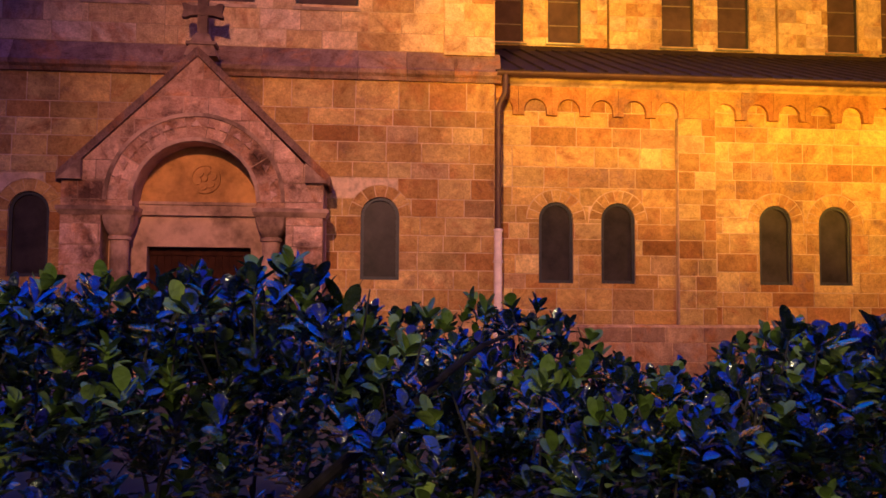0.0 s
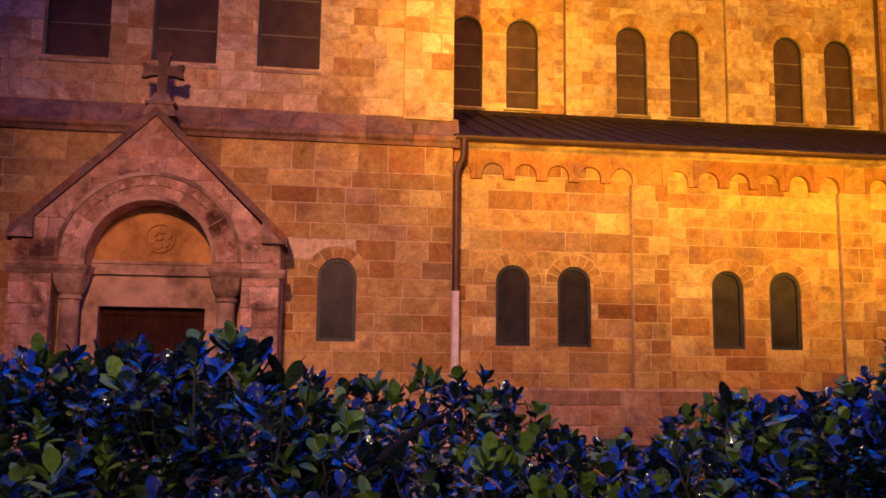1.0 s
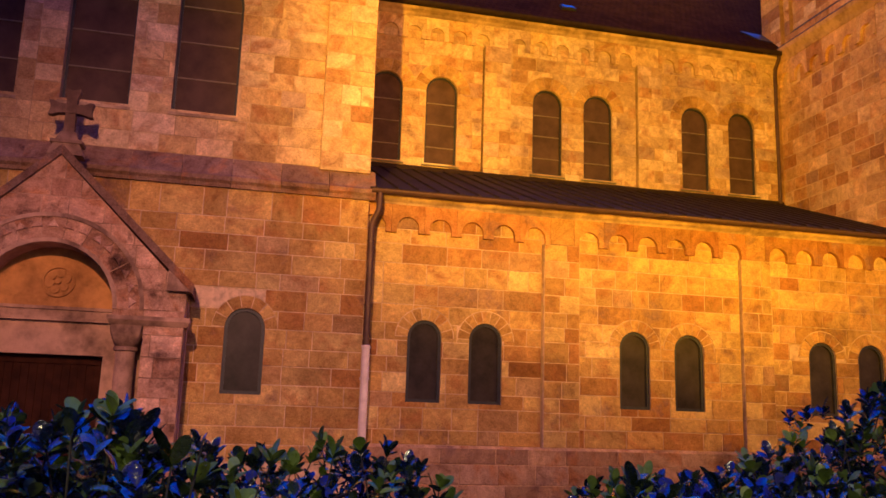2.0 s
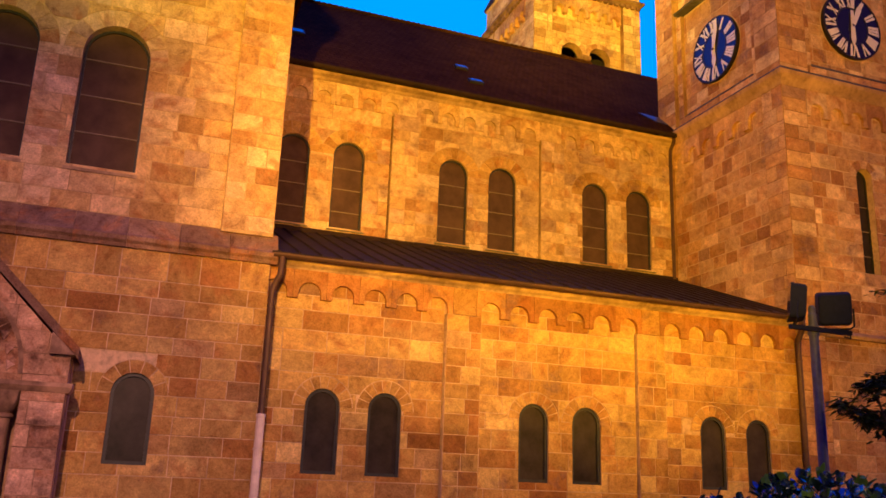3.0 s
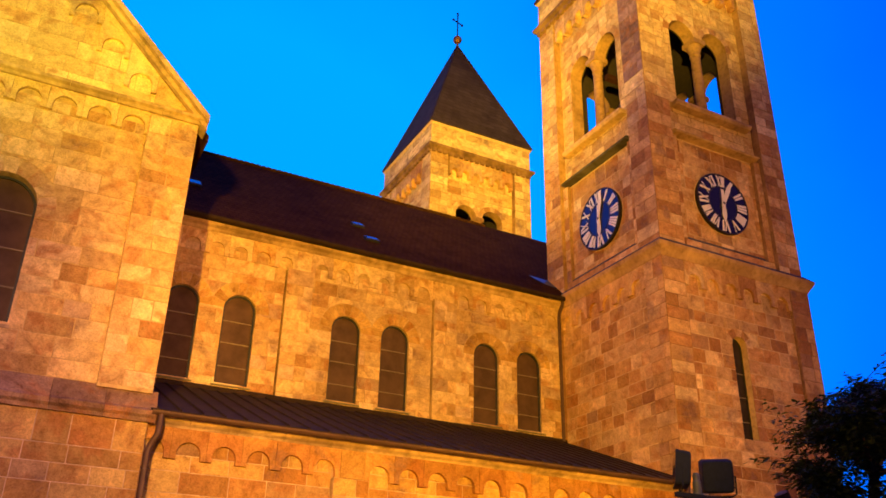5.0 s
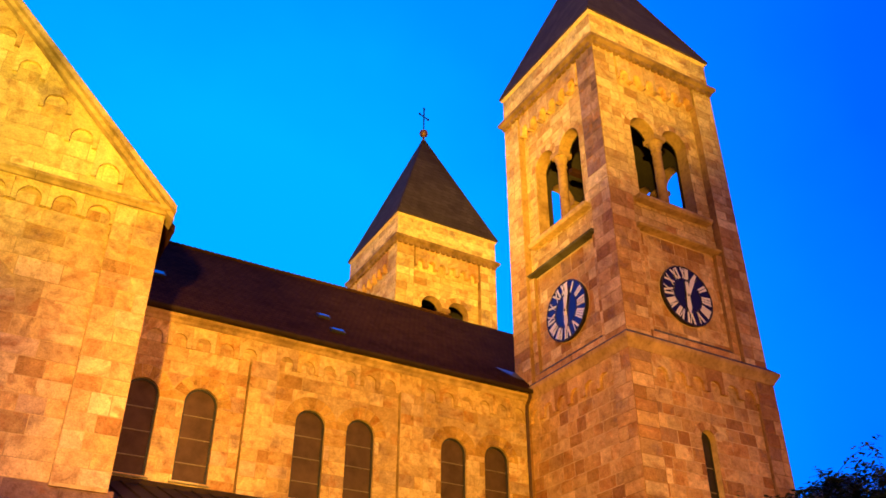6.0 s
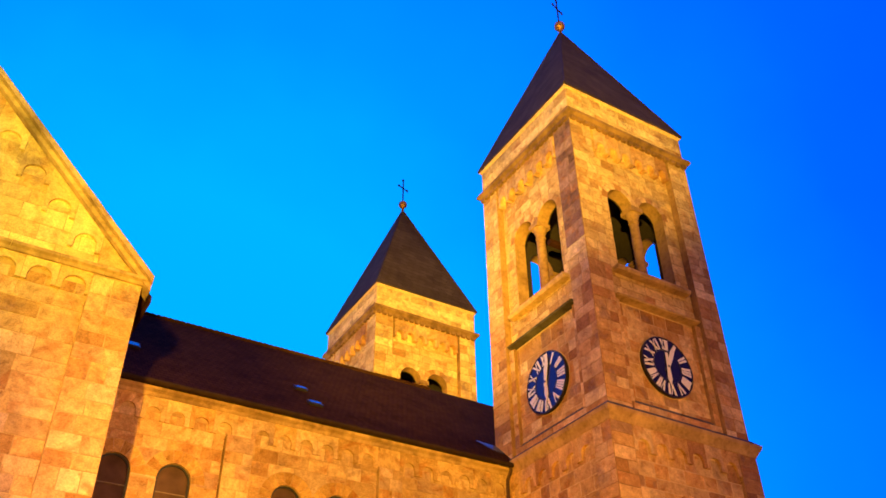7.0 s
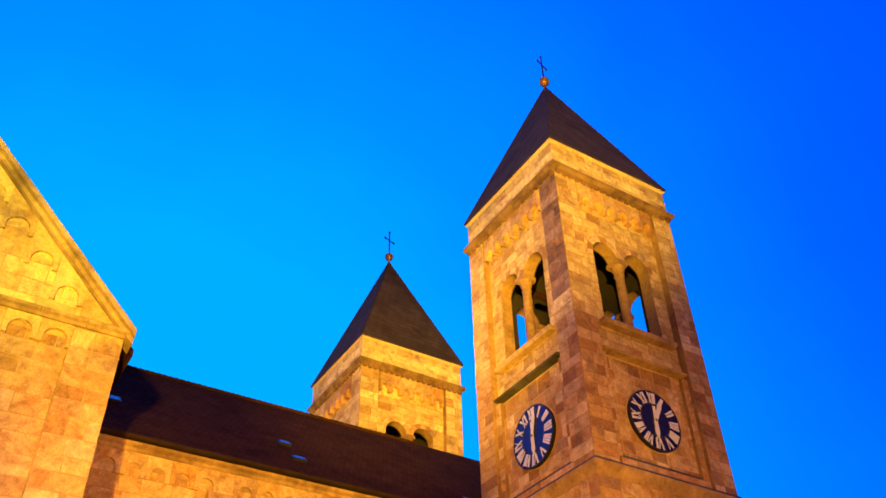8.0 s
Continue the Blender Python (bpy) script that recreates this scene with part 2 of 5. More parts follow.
def slab_material(name, tone, along, size_u, size_v, rough, vary, spec=0.0):
    """Rows of tiles or slates. along: the horizontal axis that the rows run in."""
    m, nt, b = material(name)
    g = nt.nodes.new("ShaderNodeNewGeometry")
    sep = nt.nodes.new("ShaderNodeSeparateXYZ")
    nt.links.new(g.outputs["Position"], sep.inputs[0])
    com = nt.nodes.new("ShaderNodeCombineXYZ")
    if along == "both":
        add = nt.nodes.new("ShaderNodeMath")
        nt.links.new(sep.outputs["X"], add.inputs[0])
        nt.links.new(sep.outputs["Y"], add.inputs[1])
        nt.links.new(add.outputs[0], com.inputs["X"])
    else:
        nt.links.new(sep.outputs[along], com.inputs["X"])
    nt.links.new(sep.outputs["Z"], com.inputs["Y"])
    br = nt.nodes.new("ShaderNodeTexBrick")
    br.inputs["Scale"].default_value = 1.0
    br.inputs["Brick Width"].default_value, br.inputs["Row Height"].default_value = size_u, size_v
    br.inputs["Mortar Size"].default_value = 0.012
    br.inputs["Color1"].default_value = (*(c * (1 - vary) for c in tone), 1)
    br.inputs["Color2"].default_value = (*(c * (1 + vary) for c in tone), 1)
    br.inputs["Mortar"].default_value = (*(c * 0.5 for c in tone), 1)
    nt.links.new(com.outputs[0], br.inputs["Vector"])
    col = mixed(nt, br.outputs["Color"], ramp(nt, noise_tex(nt, 0.9, 5.0), [(0.3, (0.65, 0.62, 0.6)), (0.65, (1.1, 1.1, 1.1))]), 0.8, "MULTIPLY")
    nt.links.new(col, b.inputs["Base Color"])
    b.inputs["Roughness"].default_value = rough
    b.inputs["Specular IOR Level"].default_value = spec
    bumped(nt, b, br.outputs["Fac"], -0.6, 0.02)
    return m


ROOF_TILE = slab_material("clay_roof_tiles", (0.047, 0.019, 0.006), "X", 0.19, 0.16, 0.85, 0.20, 0.01)
SLATE = slab_material("tower_slates", (0.062, 0.042, 0.028), "both", 0.42, 0.30, 0.75, 0.16, 0.03)
SHEET = simple("dark_sheet_metal", (0.027, 0.015, 0.010), 0.8, 0.0, 0.35, 3.0, 0.2, 0.2)
COPPER = simple("green_copper", (0.16, 0.15, 0.07), 0.7, 0.1, 0.3, 6.0)
PIPE = simple("brown_pipe", (0.085, 0.045, 0.030), 0.5, 0.4, 0.25, 4.0)
PIPE_LIGHT = simple("pale_pipe", (0.72, 0.62, 0.54), 0.5, 0.0, 0.15, 6.0)
GLASS = simple("dusty_pane", (0.028, 0.022, 0.018), 0.42, 0.0, 0.6, 2.6, 0.3, 0.22)
GLASS_HIGH = simple("dusty_high_pane", (0.088, 0.052, 0.036), 0.6, 0.0, 0.35, 1.6, 0.12, 0.12)
LEAD = simple("window_metal", (0.030, 0.034, 0.036), 0.5, 0.2, 0.25, 9.0)
BAR = simple("pale_window_bar", (0.21, 0.165, 0.10), 0.6, 0.2, 0.2, 9.0)
DOOR_WOOD = simple("dark_door_wood", (0.036, 0.013, 0.007), 0.9, 0.0, 0.4, 5.0, 0.2, 0.1)
DIAL = simple("dark_clock_dial", (0.012, 0.009, 0.012), 0.14, 0.0, 0.3, 5.0, 0.0, 0.55)
NUMERAL = simple("white_enamel", (0.78, 0.72, 0.66), 0.5, 0.0, 0.06, 5.0, 0.0)
IRON = simple("wrought_iron", (0.03, 0.028, 0.03), 0.5, 0.6)
GILT = simple("gilded_copper", (0.34, 0.16, 0.06), 0.6, 0.7)
LAMP_PAINT = simple("grey_lamp_paint", (0.013, 0.018, 0.042), 0.75, 0.0, 0.15, 12.0, 0.1, 0.2)
POST_METAL = simple("galvanised_post", (0.085, 0.10, 0.18), 0.5, 0.1, 0.2, 10.0, 0.1)
BRONZE = simple("dark_bell_bronze", (0.05, 0.035, 0.02), 0.5, 0.7)
SKYLIGHT = simple("skylight_glass", (0.03, 0.03, 0.035), 0.08, 0.0, 0.1, 4.0, 0.0, 0.9)
DARK_BARK = simple("dark_limb_bark", (0.022, 0.016, 0.013), 0.95, 0.0, 0.45, 30.0, 0.8, 0.15)
BARK = simple("bark", (0.075, 0.050, 0.036), 0.95, 0.0, 0.45, 14.0, 0.8, 0.2)
CUT_WOOD = simple("sawn_wood", (0.20, 0.15, 0.11), 0.9, 0.0, 0.3, 20.0, 0.3, 0.2)
GRASS = simple("trodden_grass", (0.045, 0.052, 0.025), 0.95, 0.0, 0.45, 1.6, 0.6, 0.2)
PAVING = simple("pale_paving", (0.20, 0.18, 0.16), 0.9, 0.0, 0.25, 2.5, 0.4, 0.3)
LINING = simple("belfry_dark_skin", (0.022, 0.014, 0.010), 0.9, 0.0, 0.4, 6.0)

# ---- shapes ----


def part(name, data, mat, parent=None, label="", place=None, kind=""):
    """One mesh object from (vertices, faces), a bmesh or a mesh, at a world pose, under its thing."""
    if isinstance(data, tuple):
        me = bpy.data.meshes.new(name)
        me.from_pydata(data[0], [], data[1])
    elif isinstance(data, bmesh.types.BMesh):
        me = bpy.data.meshes.new(name)
        data.to_mesh(me)
        data.free()
    else:
        me = data
    if mat is not None and not me.materials:
        me.materials.append(mat)
    ob = new(name, me)
    place = place if place is not None else Matrix.Identity(4)
    if parent is not None:
        ob.parent = parent
        ob.matrix_basis = AT[parent.name].inverted() @ place
    else:
        ob.matrix_basis = place
    AT[ob.name] = place.copy()
    if label or kind:
        tagged(ob, label=label, kind=kind)
    return ob


AT = {}


def thing(name, x, y, z, label, category, group="", kind=""):
    ob = new(name)
    ob.matrix_basis = pose(x, y, z)
    ob.empty_display_size = 0.3
    AT[ob.name] = pose(x, y, z)
    return tagged(ob, label, category, group, kind)


class Soup:
    """Vertices and faces in the axes of a wall: u along it, d into it, z up."""

    def __init__(self):
        self.v, self.f = [], []

    def prism(self, poly, d0, d1):
        """poly: (u, z) round the shape. From depth d0 to d1."""
        n, k = len(poly), len(self.v)
        self.v += [(u, d0, z) for u, z in poly] + [(u, d1, z) for u, z in poly]
        self.f.append(tuple(range(k, k + n)))
        self.f.append(tuple(range(k + 2 * n - 1, k + n - 1, -1)))
        self.f += [(k + i, k + n + i, k + n + (i + 1) % n, k + (i + 1) % n) for i in range(n)]
        return self

    def box(self, u0, u1, d0, d1, z0, z1):
        return self.prism([(u0, z0), (u1, z0), (u1, z1), (u0, z1)], d0, d1)

    def hull(self, a, b):
        """Skin between two rings of the same number of 3D points, with both ends closed."""
        n, k = len(a), len(self.v)
        self.v += list(a) + list(b)
        self.f.append(tuple(range(k + n - 1, k - 1, -1)))
        self.f.append(tuple(range(k + n, k + 2 * n)))
        self.f += [(k + i, k + (i + 1) % n, k + n + (i + 1) % n, k + n + i) for i in range(n)]
        return self

    def run(self, profile, u0, u1):
        """A moulding: (d, z) profile drawn from u0 to u1."""
        return self.hull([(u0, d, z) for d, z in profile], [(u1, d, z) for d, z in profile])

    @property
    def data(self):
        return self.v, self.f

    def welded(self):
        """The same with touching corners made one."""
        seen, order, v, f = {}, [], [], []
        for co in self.v:
            key = tuple(round(c, 3) for c in co)
            if key not in seen:
                seen[key] = len(v)
                v.append(co)
            order.append(seen[key])
        for face in self.f:
            g = [order[i] for i in face]
            if len(set(g)) == len(g):
                f.append(tuple(g))
        return v, f


def area(p):
    return 0.5 * abs(sum(p[i - 1][0] * p[i][1] - p[i][0] * p[i - 1][1] for i in range(len(p))))


def half(poly, a, b, keep_left):
    """The part of a convex polygon on one side of the line from a to b."""
    out, n = [], len(poly)
    side = [(b[0] - a[0]) * (q[1] - a[1]) - (b[1] - a[1]) * (q[0] - a[0]) for q in poly]
    if not keep_left:
        side = [-s for s in side]
    for i in range(n):
        j = (i + 1) % n
        if side[i] >= -1e-9:
            out.append(poly[i])
        if (side[i] > 1e-9 and side[j] < -1e-9) or (side[i] < -1e-9 and side[j] > 1e-9):
            s = side[i] / (side[i] - side[j])
            out.append((poly[i][0] + s * (poly[j][0] - poly[i][0]), poly[i][1] + s * (poly[j][1] - poly[i][1])))
    return out


def minus(pieces, hole):
    """Convex polygons less a convex hole given counter-clockwise."""
    hu0, hu1 = min(q[0] for q in hole), max(q[0] for q in hole)
    hz0, hz1 = min(q[1] for q in hole), max(q[1] for q in hole)
    done = []
    for p in pieces:
        if max(q[0] for q in p) <= hu0 or min(q[0] for q in p) >= hu1 or max(q[1] for q in p) <= hz0 or min(q[1] for q in p) >= hz1:
            done.append(p)
            continue
        rest = p
        for i in range(len(hole)):
            a, b = hole[i], hole[(i + 1) % len(hole)]
            out = half(rest, a, b, False)
            if len(out) > 2 and area(out) > 1e-5:
                done.append(out)
            rest = half(rest, a, b, True)
            if len(rest) < 3:
                break
    return done


def arch_hole(u, w, z0, spring, grow=0.0, steps=12):
    """A round-headed opening, counter-clockwise."""
    r = w / 2 + grow
    return [(u - w / 2, z0), (u + w / 2, z0)] + ([(u + w / 2, spring)] if grow else []) + \
        [(u + r * math.cos(math.pi * i / steps), spring + r * math.sin(math.pi * i / steps)) for i in range(steps + 1)] + ([(u - w / 2, spring)] if grow else [])


def half_disc(u, r, spring, steps=14):
    return [(u + r * math.cos(math.pi * i / steps), spring + r * math.sin(math.pi * i / steps)) for i in range(steps + 1)]


def rect(u0, u1, z0, z1):
    return [(u0, z0), (u1, z0), (u1, z1), (u0, z1)]


def joined_outlines(pieces):
    """The outlines of convex pieces that meet along their edges, inner edges left out."""
    def key(q):
        return (round(q[0], 4), round(q[1], 4))
    rings = [[key(q) for q in p] for p in pieces]
    points = {q for r in rings for q in r}
    edges = set()
    for r in rings:
        for i in range(len(r)):
            a, b = r[i], r[(i + 1) % len(r)]
            if a == b:
                continue
            length = math.dist(a, b)
            on = [(0.0, a), (length, b)]
            for q in points:
                if q not in (a, b) and math.dist(a, q) + math.dist(q, b) < length + 2e-6:
                    on.append((math.dist(a, q), q))
            on.sort()
            for (_, c), (_, d) in zip(on, on[1:]):
                if (d, c) in edges:
                    edges.discard((d, c))
                else:
                    edges.add((c, d))
    follow = {}
    for a, b in sorted(edges):
        follow.setdefault(a, []).append(b)
    loops = []
    while follow:
        start = min(follow)
        loop, at = [], start
        while at in follow:
            loop.append(at)
            nxt = follow[at].pop()
            if not follow[at]:
                del follow[at]
            at = nxt
            if at == start:
                break
        if len(loop) > 2:
            loops.append(loop)
    return loops


def ashlar(rng, outline, holes, low=0.29, high=0.43, wide=(0.38, 0.95), joint=0.018):
    """Blocks in courses inside a convex outline: lists of convex pieces, one list a block."""
    u0, u1 = min(q[0] for q in outline), max(q[0] for q in outline)
    z, top = min(q[1] for q in outline), max(q[1] for q in outline)
    n_out = len(outline)
    square = n_out == 4 and abs(area(outline) - (u1 - u0) * (top - z)) < 1e-6
    blocks = []
    while z < top - 0.06:
        h = rng.uniform(low, high)
        if top - z - h < low * 0.7:
            h = top - z
        u = u0 - rng.uniform(0, 0.5) * (u1 - u0 > 1.3)
        while u < u1 - 0.02:
            w = round(rng.uniform(*wide) / 0.05) * 0.05
            if u1 - u - w < 0.24:
                w = u1 - u
            a, b = max(u, u0), min(u + w, u1)
            u += w
            if b - a < 0.1:
                continue
            pieces = [rect(a + joint / 2, b - joint / 2, z + joint / 2, z + h - joint / 2)]
            if not square:
                for i in range(n_out):
                    pieces = [half(p, outline[i], outline[(i + 1) % n_out], True) for p in pieces]
                pieces = [p for p in pieces if len(p) > 2 and area(p) > 0.004]
            whole = square
            for hole in holes:
                k = minus(pieces, hole)
                whole = whole and k == pieces
                pieces = k
            if whole:
                blocks.append((pieces, True))
            else:
                blocks += [([p], False) for p in joined_outlines(pieces) if area(p) > 0.004 and area(p) / max(math.dist(a, b) for a in p for b in p) > 0.02]
        z += h
    return blocks


BLOCKS = {}


def block_mesh(w, h, proud, mat, chamfer=0.009):
    """A squared block with worn edges, its foot at the corner; shared between blocks of one size."""
    key = (round(w, 3), round(h, 3), proud, mat.name)
    if key not in BLOCKS:
        c, s = chamfer, Soup()
        outer = rect(0, w, 0, h)
        inner = rect(c, w - c, c * 0.8, h - c)
        s.v = [(u, 0.004, z) for u, z in outer] + [(u, -proud * 0.55, z) for u, z in outer] + [(u, -proud, z) for u, z in inner]
        for k in (0, 4):
            s.f += [(k + i, k + (i + 1) % 4, k + 4 + (i + 1) % 4, k + 4 + i) for i in range(4)]
        s.f.append((8, 9, 10, 11))
        me = bpy.data.meshes.new("block")
        me.from_pydata(s.v, [], s.f)
        me.materials.append(mat)
        BLOCKS[key] = me
    return BLOCKS[key]


def lay(rng, parent, place, blocks, d=0.0, proud=0.011, joined=None, mat=None):
    """Lay blocks as pieces under a wall, or add them to a joined mesh on the wall."""
    mat = mat or STONE
    for pieces, whole in blocks:
        p = proud + rng.uniform(-0.004, 0.007)
        if joined is None and whole:
            (u0, z0), (u1, z1) = pieces[0][0], pieces[0][2]
            part("block", block_mesh(u1 - u0, z1 - z0, round(p, 3), mat), mat, parent, place=place @ pose(u0, d, z0))
        elif joined is None:
            s = Soup()
            for q in pieces:
                s.prism(q, d - p, d + 0.004)
            part("block", s.welded(), mat, parent, place=place)
        else:
            t = Soup()
            for q in pieces:
                t.prism(q, d - p, d + 0.004)
            v, f = t.welded()
            k = len(joined.v)
            joined.v += v
            joined.f += [tuple(i + k for i in face) for face in f]


def wall_panel(outline, holes, d0, d1):
    s, pieces = Soup(), [outline]
    for h in holes:
        pieces = minus(pieces, h)
    for p in pieces:
        s.prism(p, d0, d1)
    return s.welded()


WEDGES = {}


def voussoirs(parent, place, u, spring, r, ring, n, d=0.0, proud=0.016, mat=None):
    """The ring of wedge stones over a round opening."""
    mat = mat or RING_STONE
    key = (r, ring, n, mat.name)
    if key not in WEDGES:
        a = math.pi / n - 0.020 / (r + ring * 0.6)
        s = Soup()
        pts = [((r + ring * o) * math.cos(t), (r + ring * o) * math.sin(t)) for o, t in ((0, 0), (1, 0), (1, a / 2), (1, a), (0, a), (0, a / 2))]
        s.prism(pts, -proud, 0.004)
        me = bpy.data.meshes.new("voussoir")
        me.from_pydata(s.v, [], s.f)
        me.materials.append(mat)
        WEDGES[key] = me
    for i in range(n):
        part("voussoir", WEDGES[key], mat, parent, place=place @ pose(u, d, spring, 0, -math.degrees(math.pi * i / n) - 0.3, 0))


def arcade(parent, place, u0, n, pitch, z0, crown, top, d0, d1, r=0.25, stone_mat=None):
    """A row of small blind arches: each stone with the arch cut from its foot."""
    s0 = crown - r
    k = 8
    def stone(w, centre):
        s = Soup()
        lo, hi = -w / 2, w / 2
        arc = [(centre + r * math.cos(math.pi * i / k), s0 - z0 + r * math.sin(math.pi * i / k)) for i in range(k + 1)]
        poly = [(hi, 0), (hi, top - z0), (lo, top - z0), (lo, 0), (centre - r, 0)] + [q for q in reversed(arc)] + [(centre + r, 0)]
        s.prism(poly, d0, d1)
        return s.data
    me = None
    for i in range(n):
        if me is None:
            v, f = stone(pitch - 0.008, 0)
            me = bpy.data.meshes.new("arch_stone")
            me.from_pydata(v, [], f)
            me.materials.append(stone_mat or STONE)
        part("arch_stone", me, STONE, parent, place=place @ pose(u0 + pitch * (i + 0.5), 0, z0))


def lathe(profile, n=16):
    """(radius, z) turned round the z axis."""
    v, f = [], []
    for r, z in profile:
        v += [(r * math.cos(2 * math.pi * i / n), r * math.sin(2 * math.pi * i / n), z) for i in range(n)]
    for k in range(len(profile) - 1):
        f += [(k * n + i, k * n + (i + 1) % n, (k + 1) * n + (i + 1) % n, (k + 1) * n + i) for i in range(n)]
    f.append(tuple(range(n - 1, -1, -1)))
    f.append(tuple(range((len(profile) - 1) * n, len(profile) * n)))
    return v, f


def tube(path, radii, n=10):
    """A bent pipe or limb through 3D points."""
    v, f = [], []
    pts = [Vector(p) for p in path]
    ref = Vector((0.31, 0.95, 0.05)).normalized()
    for i, p in enumerate(pts):
        t = (pts[min(i + 1, len(pts) - 1)] - pts[max(i - 1, 0)]).normalized()
        a = t.cross(ref)
        a = a.normalized() if a.length > 1e-3 else t.orthogonal().normalized()
        b = t.cross(a)
        r = radii[i] if isinstance(radii, (list, tuple)) else radii
        v += [tuple(p + r * (math.cos(2 * math.pi * k / n) * a + math.sin(2 * math.pi * k / n) * b)) for k in range(n)]
    for i in range(len(pts) - 1):
        f += [(i * n + k, i * n + (k + 1) % n, (i + 1) * n + (k + 1) % n, (i + 1) * n + k) for k in range(n)]
    f.append(tuple(range(n - 1, -1, -1)))
    f.append(tuple(range((len(pts) - 1) * n, len(pts) * n)))
    return v, f


def arched_window(parent, place, u, w, z0, crown, depth, pane_mat, bars, label, sill=None, frame_w=0.05, mullion=False):
    """A round-headed window: metal frame, pane, cross bars and, where it has one, a sill."""
    r = w / 2
    spring = crown - r
    k = 12
    def outline(g):
        return [(u - r + g, z0 + g), (u + r - g, z0 + g)] + [(u + (r - g) * math.cos(math.pi * i / k), spring + (r - g) * math.sin(math.pi * i / k)) for i in range(k + 1)]
    a, b = outline(0.0), outline(frame_w)
    s, n = Soup(), len(a)
    for d in (depth - 0.03, depth + 0.05):
        s.v += [(q[0], d, q[1]) for q in a] + [(q[0], d, q[1]) for q in b]
    for i in range(n):
        j = (i + 1) % n
        s.f += [(i, j, n + j, n + i), (2 * n + i, 3 * n + i, 3 * n + j, 2 * n + j), (n + i, n + j, 3 * n + j, 3 * n + i)]
    win = part("window", s.data, LEAD, parent, label, place)
    p = Soup()
    p.prism(outline(frame_w - 0.01), depth + 0.012, depth + 0.03)
    part("pane", p.data, pane_mat, win, place=place)
    for z in bars:
        c = Soup()
        hw = r - frame_w if z <= spring else math.sqrt(max(0.01, (r - frame_w) ** 2 - (z - spring) ** 2))
        c.box(u - hw, u + hw, depth - 0.012, depth + 0.010, z - 0.013, z + 0.013)
        part("glazing_bar", c.data, BAR, win, place=place)
    if mullion:
        c = Soup()
        c.box(u - 0.012, u + 0.012, depth - 0.006, depth + 0.010, z0 + frame_w, crown - frame_w)
        part("glazing_bar", c.data, LEAD, win, place=place)
    if sill is not None:
        c = Soup()
        c.run([(depth, z0 + 0.02), (depth, z0 - 0.06), (-sill, z0 - 0.10), (-sill, z0 - 0.06)], u - r - 0.07, u + r + 0.07)
        part("sill", c.data, COPPER, win, "green weathered copper sill", place)
    return win


# ---- ground ----
g = Soup()
g.v = [(-900, -900, 0), (900, -900, 0), (900, 900, 0), (-900, 900, 0)]
g.f = [(0, 1, 2, 3)]
tagged(part("ground", g.data, GRASS), "dark trodden grass round the church", "ground", kind="structure")
g = Soup()
g.box(-12.0, 21.0, -3.6, -1.2, 0.0, 0.035)
tagged(part("pavement", g.data, PAVING), "pale paved strip along the church wall", "pavement", kind="structure")

rng = random.Random(7)

# ---- side aisle ----
aisle = thing("side_aisle", 7.2, 0, 0, "floodlit sandstone side aisle with paired round-headed windows", "church aisle")
FA = Matrix.Identity(4)
AISLE_WIN = [1.905, 3.195, 6.535, 7.825, 11.165, 12.455]
W, Z0, CR = 0.71, 1.96, 3.61
SP = CR - W / 2
holes = [arch_hole(u, W, Z0, SP) for u in AISLE_WIN]
# grooves added to draw the shadow line beside each pilaster
joints = [rect(4.412, 4.44, 1.13, 5.37), rect(9.092, 9.12, 1.13, 5.37)]
wall_a = part("wall", wall_panel(rect(0.45, 13.74, 0, 6.3), holes + joints, 0.0, 0.5), MORTAR, aisle, "yellow floodlit sandstone blocks with pale joints", FA)
plinth = Soup()
plinth.run([(0.0, 0.0), (-0.12, 0.0), (-0.12, 1.08), (-0.08, 1.13), (0.0, 1.13)], 0.45, 13.74)
plinth_a = part("plinth", plinth.data, PLINTH_STONE, aisle, place=FA)
PIL = [(4.44, 5.23), (9.12, 9.86)]
for a, b in PIL:
    p = Soup()
    p.box(a, b, -0.085, 0.0, 1.13, 5.37)
    pil = part("pilaster", p.data, MORTAR, aisle, place=FA)
    lay(rng, pil, FA, ashlar(rng, rect(a, b, 1.13, 5.37), [], wide=(0.35, 0.6)), d=-0.085)
cut = holes + [half_disc(u, W / 2 + 0.265, SP) for u in AISLE_WIN]
for j in joints:
    part("shadow_groove", Soup().prism(j, 0.12, 0.16).data, GROOVE_DARK, wall_a, place=FA)
for a, b in ((0.6, 4.412), (5.23, 9.092), (9.86, 13.74)):
    lay(rng, wall_a, FA, ashlar(rng, rect(a, b, 1.13, 5.75), cut))
lay(rng, plinth_a, FA, ashlar(rng, rect(0.6, 13.74, 0.0, 1.09), [], 0.34, 0.40, (0.6, 1.2)), d=-0.12, proud=0.012, mat=PLINTH_STONE)
for u in AISLE_WIN:
    voussoirs(wall_a, FA, u, SP, W / 2, 0.24, 9)
for u0 in (0.425, 5.105, 9.735):
    arcade(aisle, FA, u0, 6, 0.69, 5.37, 5.71, 5.95, -0.105, 0.0, 0.235, RED_STONE)
for a, b in ((4.565, 5.105), (9.245, 9.735)):
    p = Soup()
    p.box(a + 0.006, b - 0.006, -0.105, 0.0, 5.375, 5.95)
    part("arch_stone", p.data, STONE, aisle, place=FA)
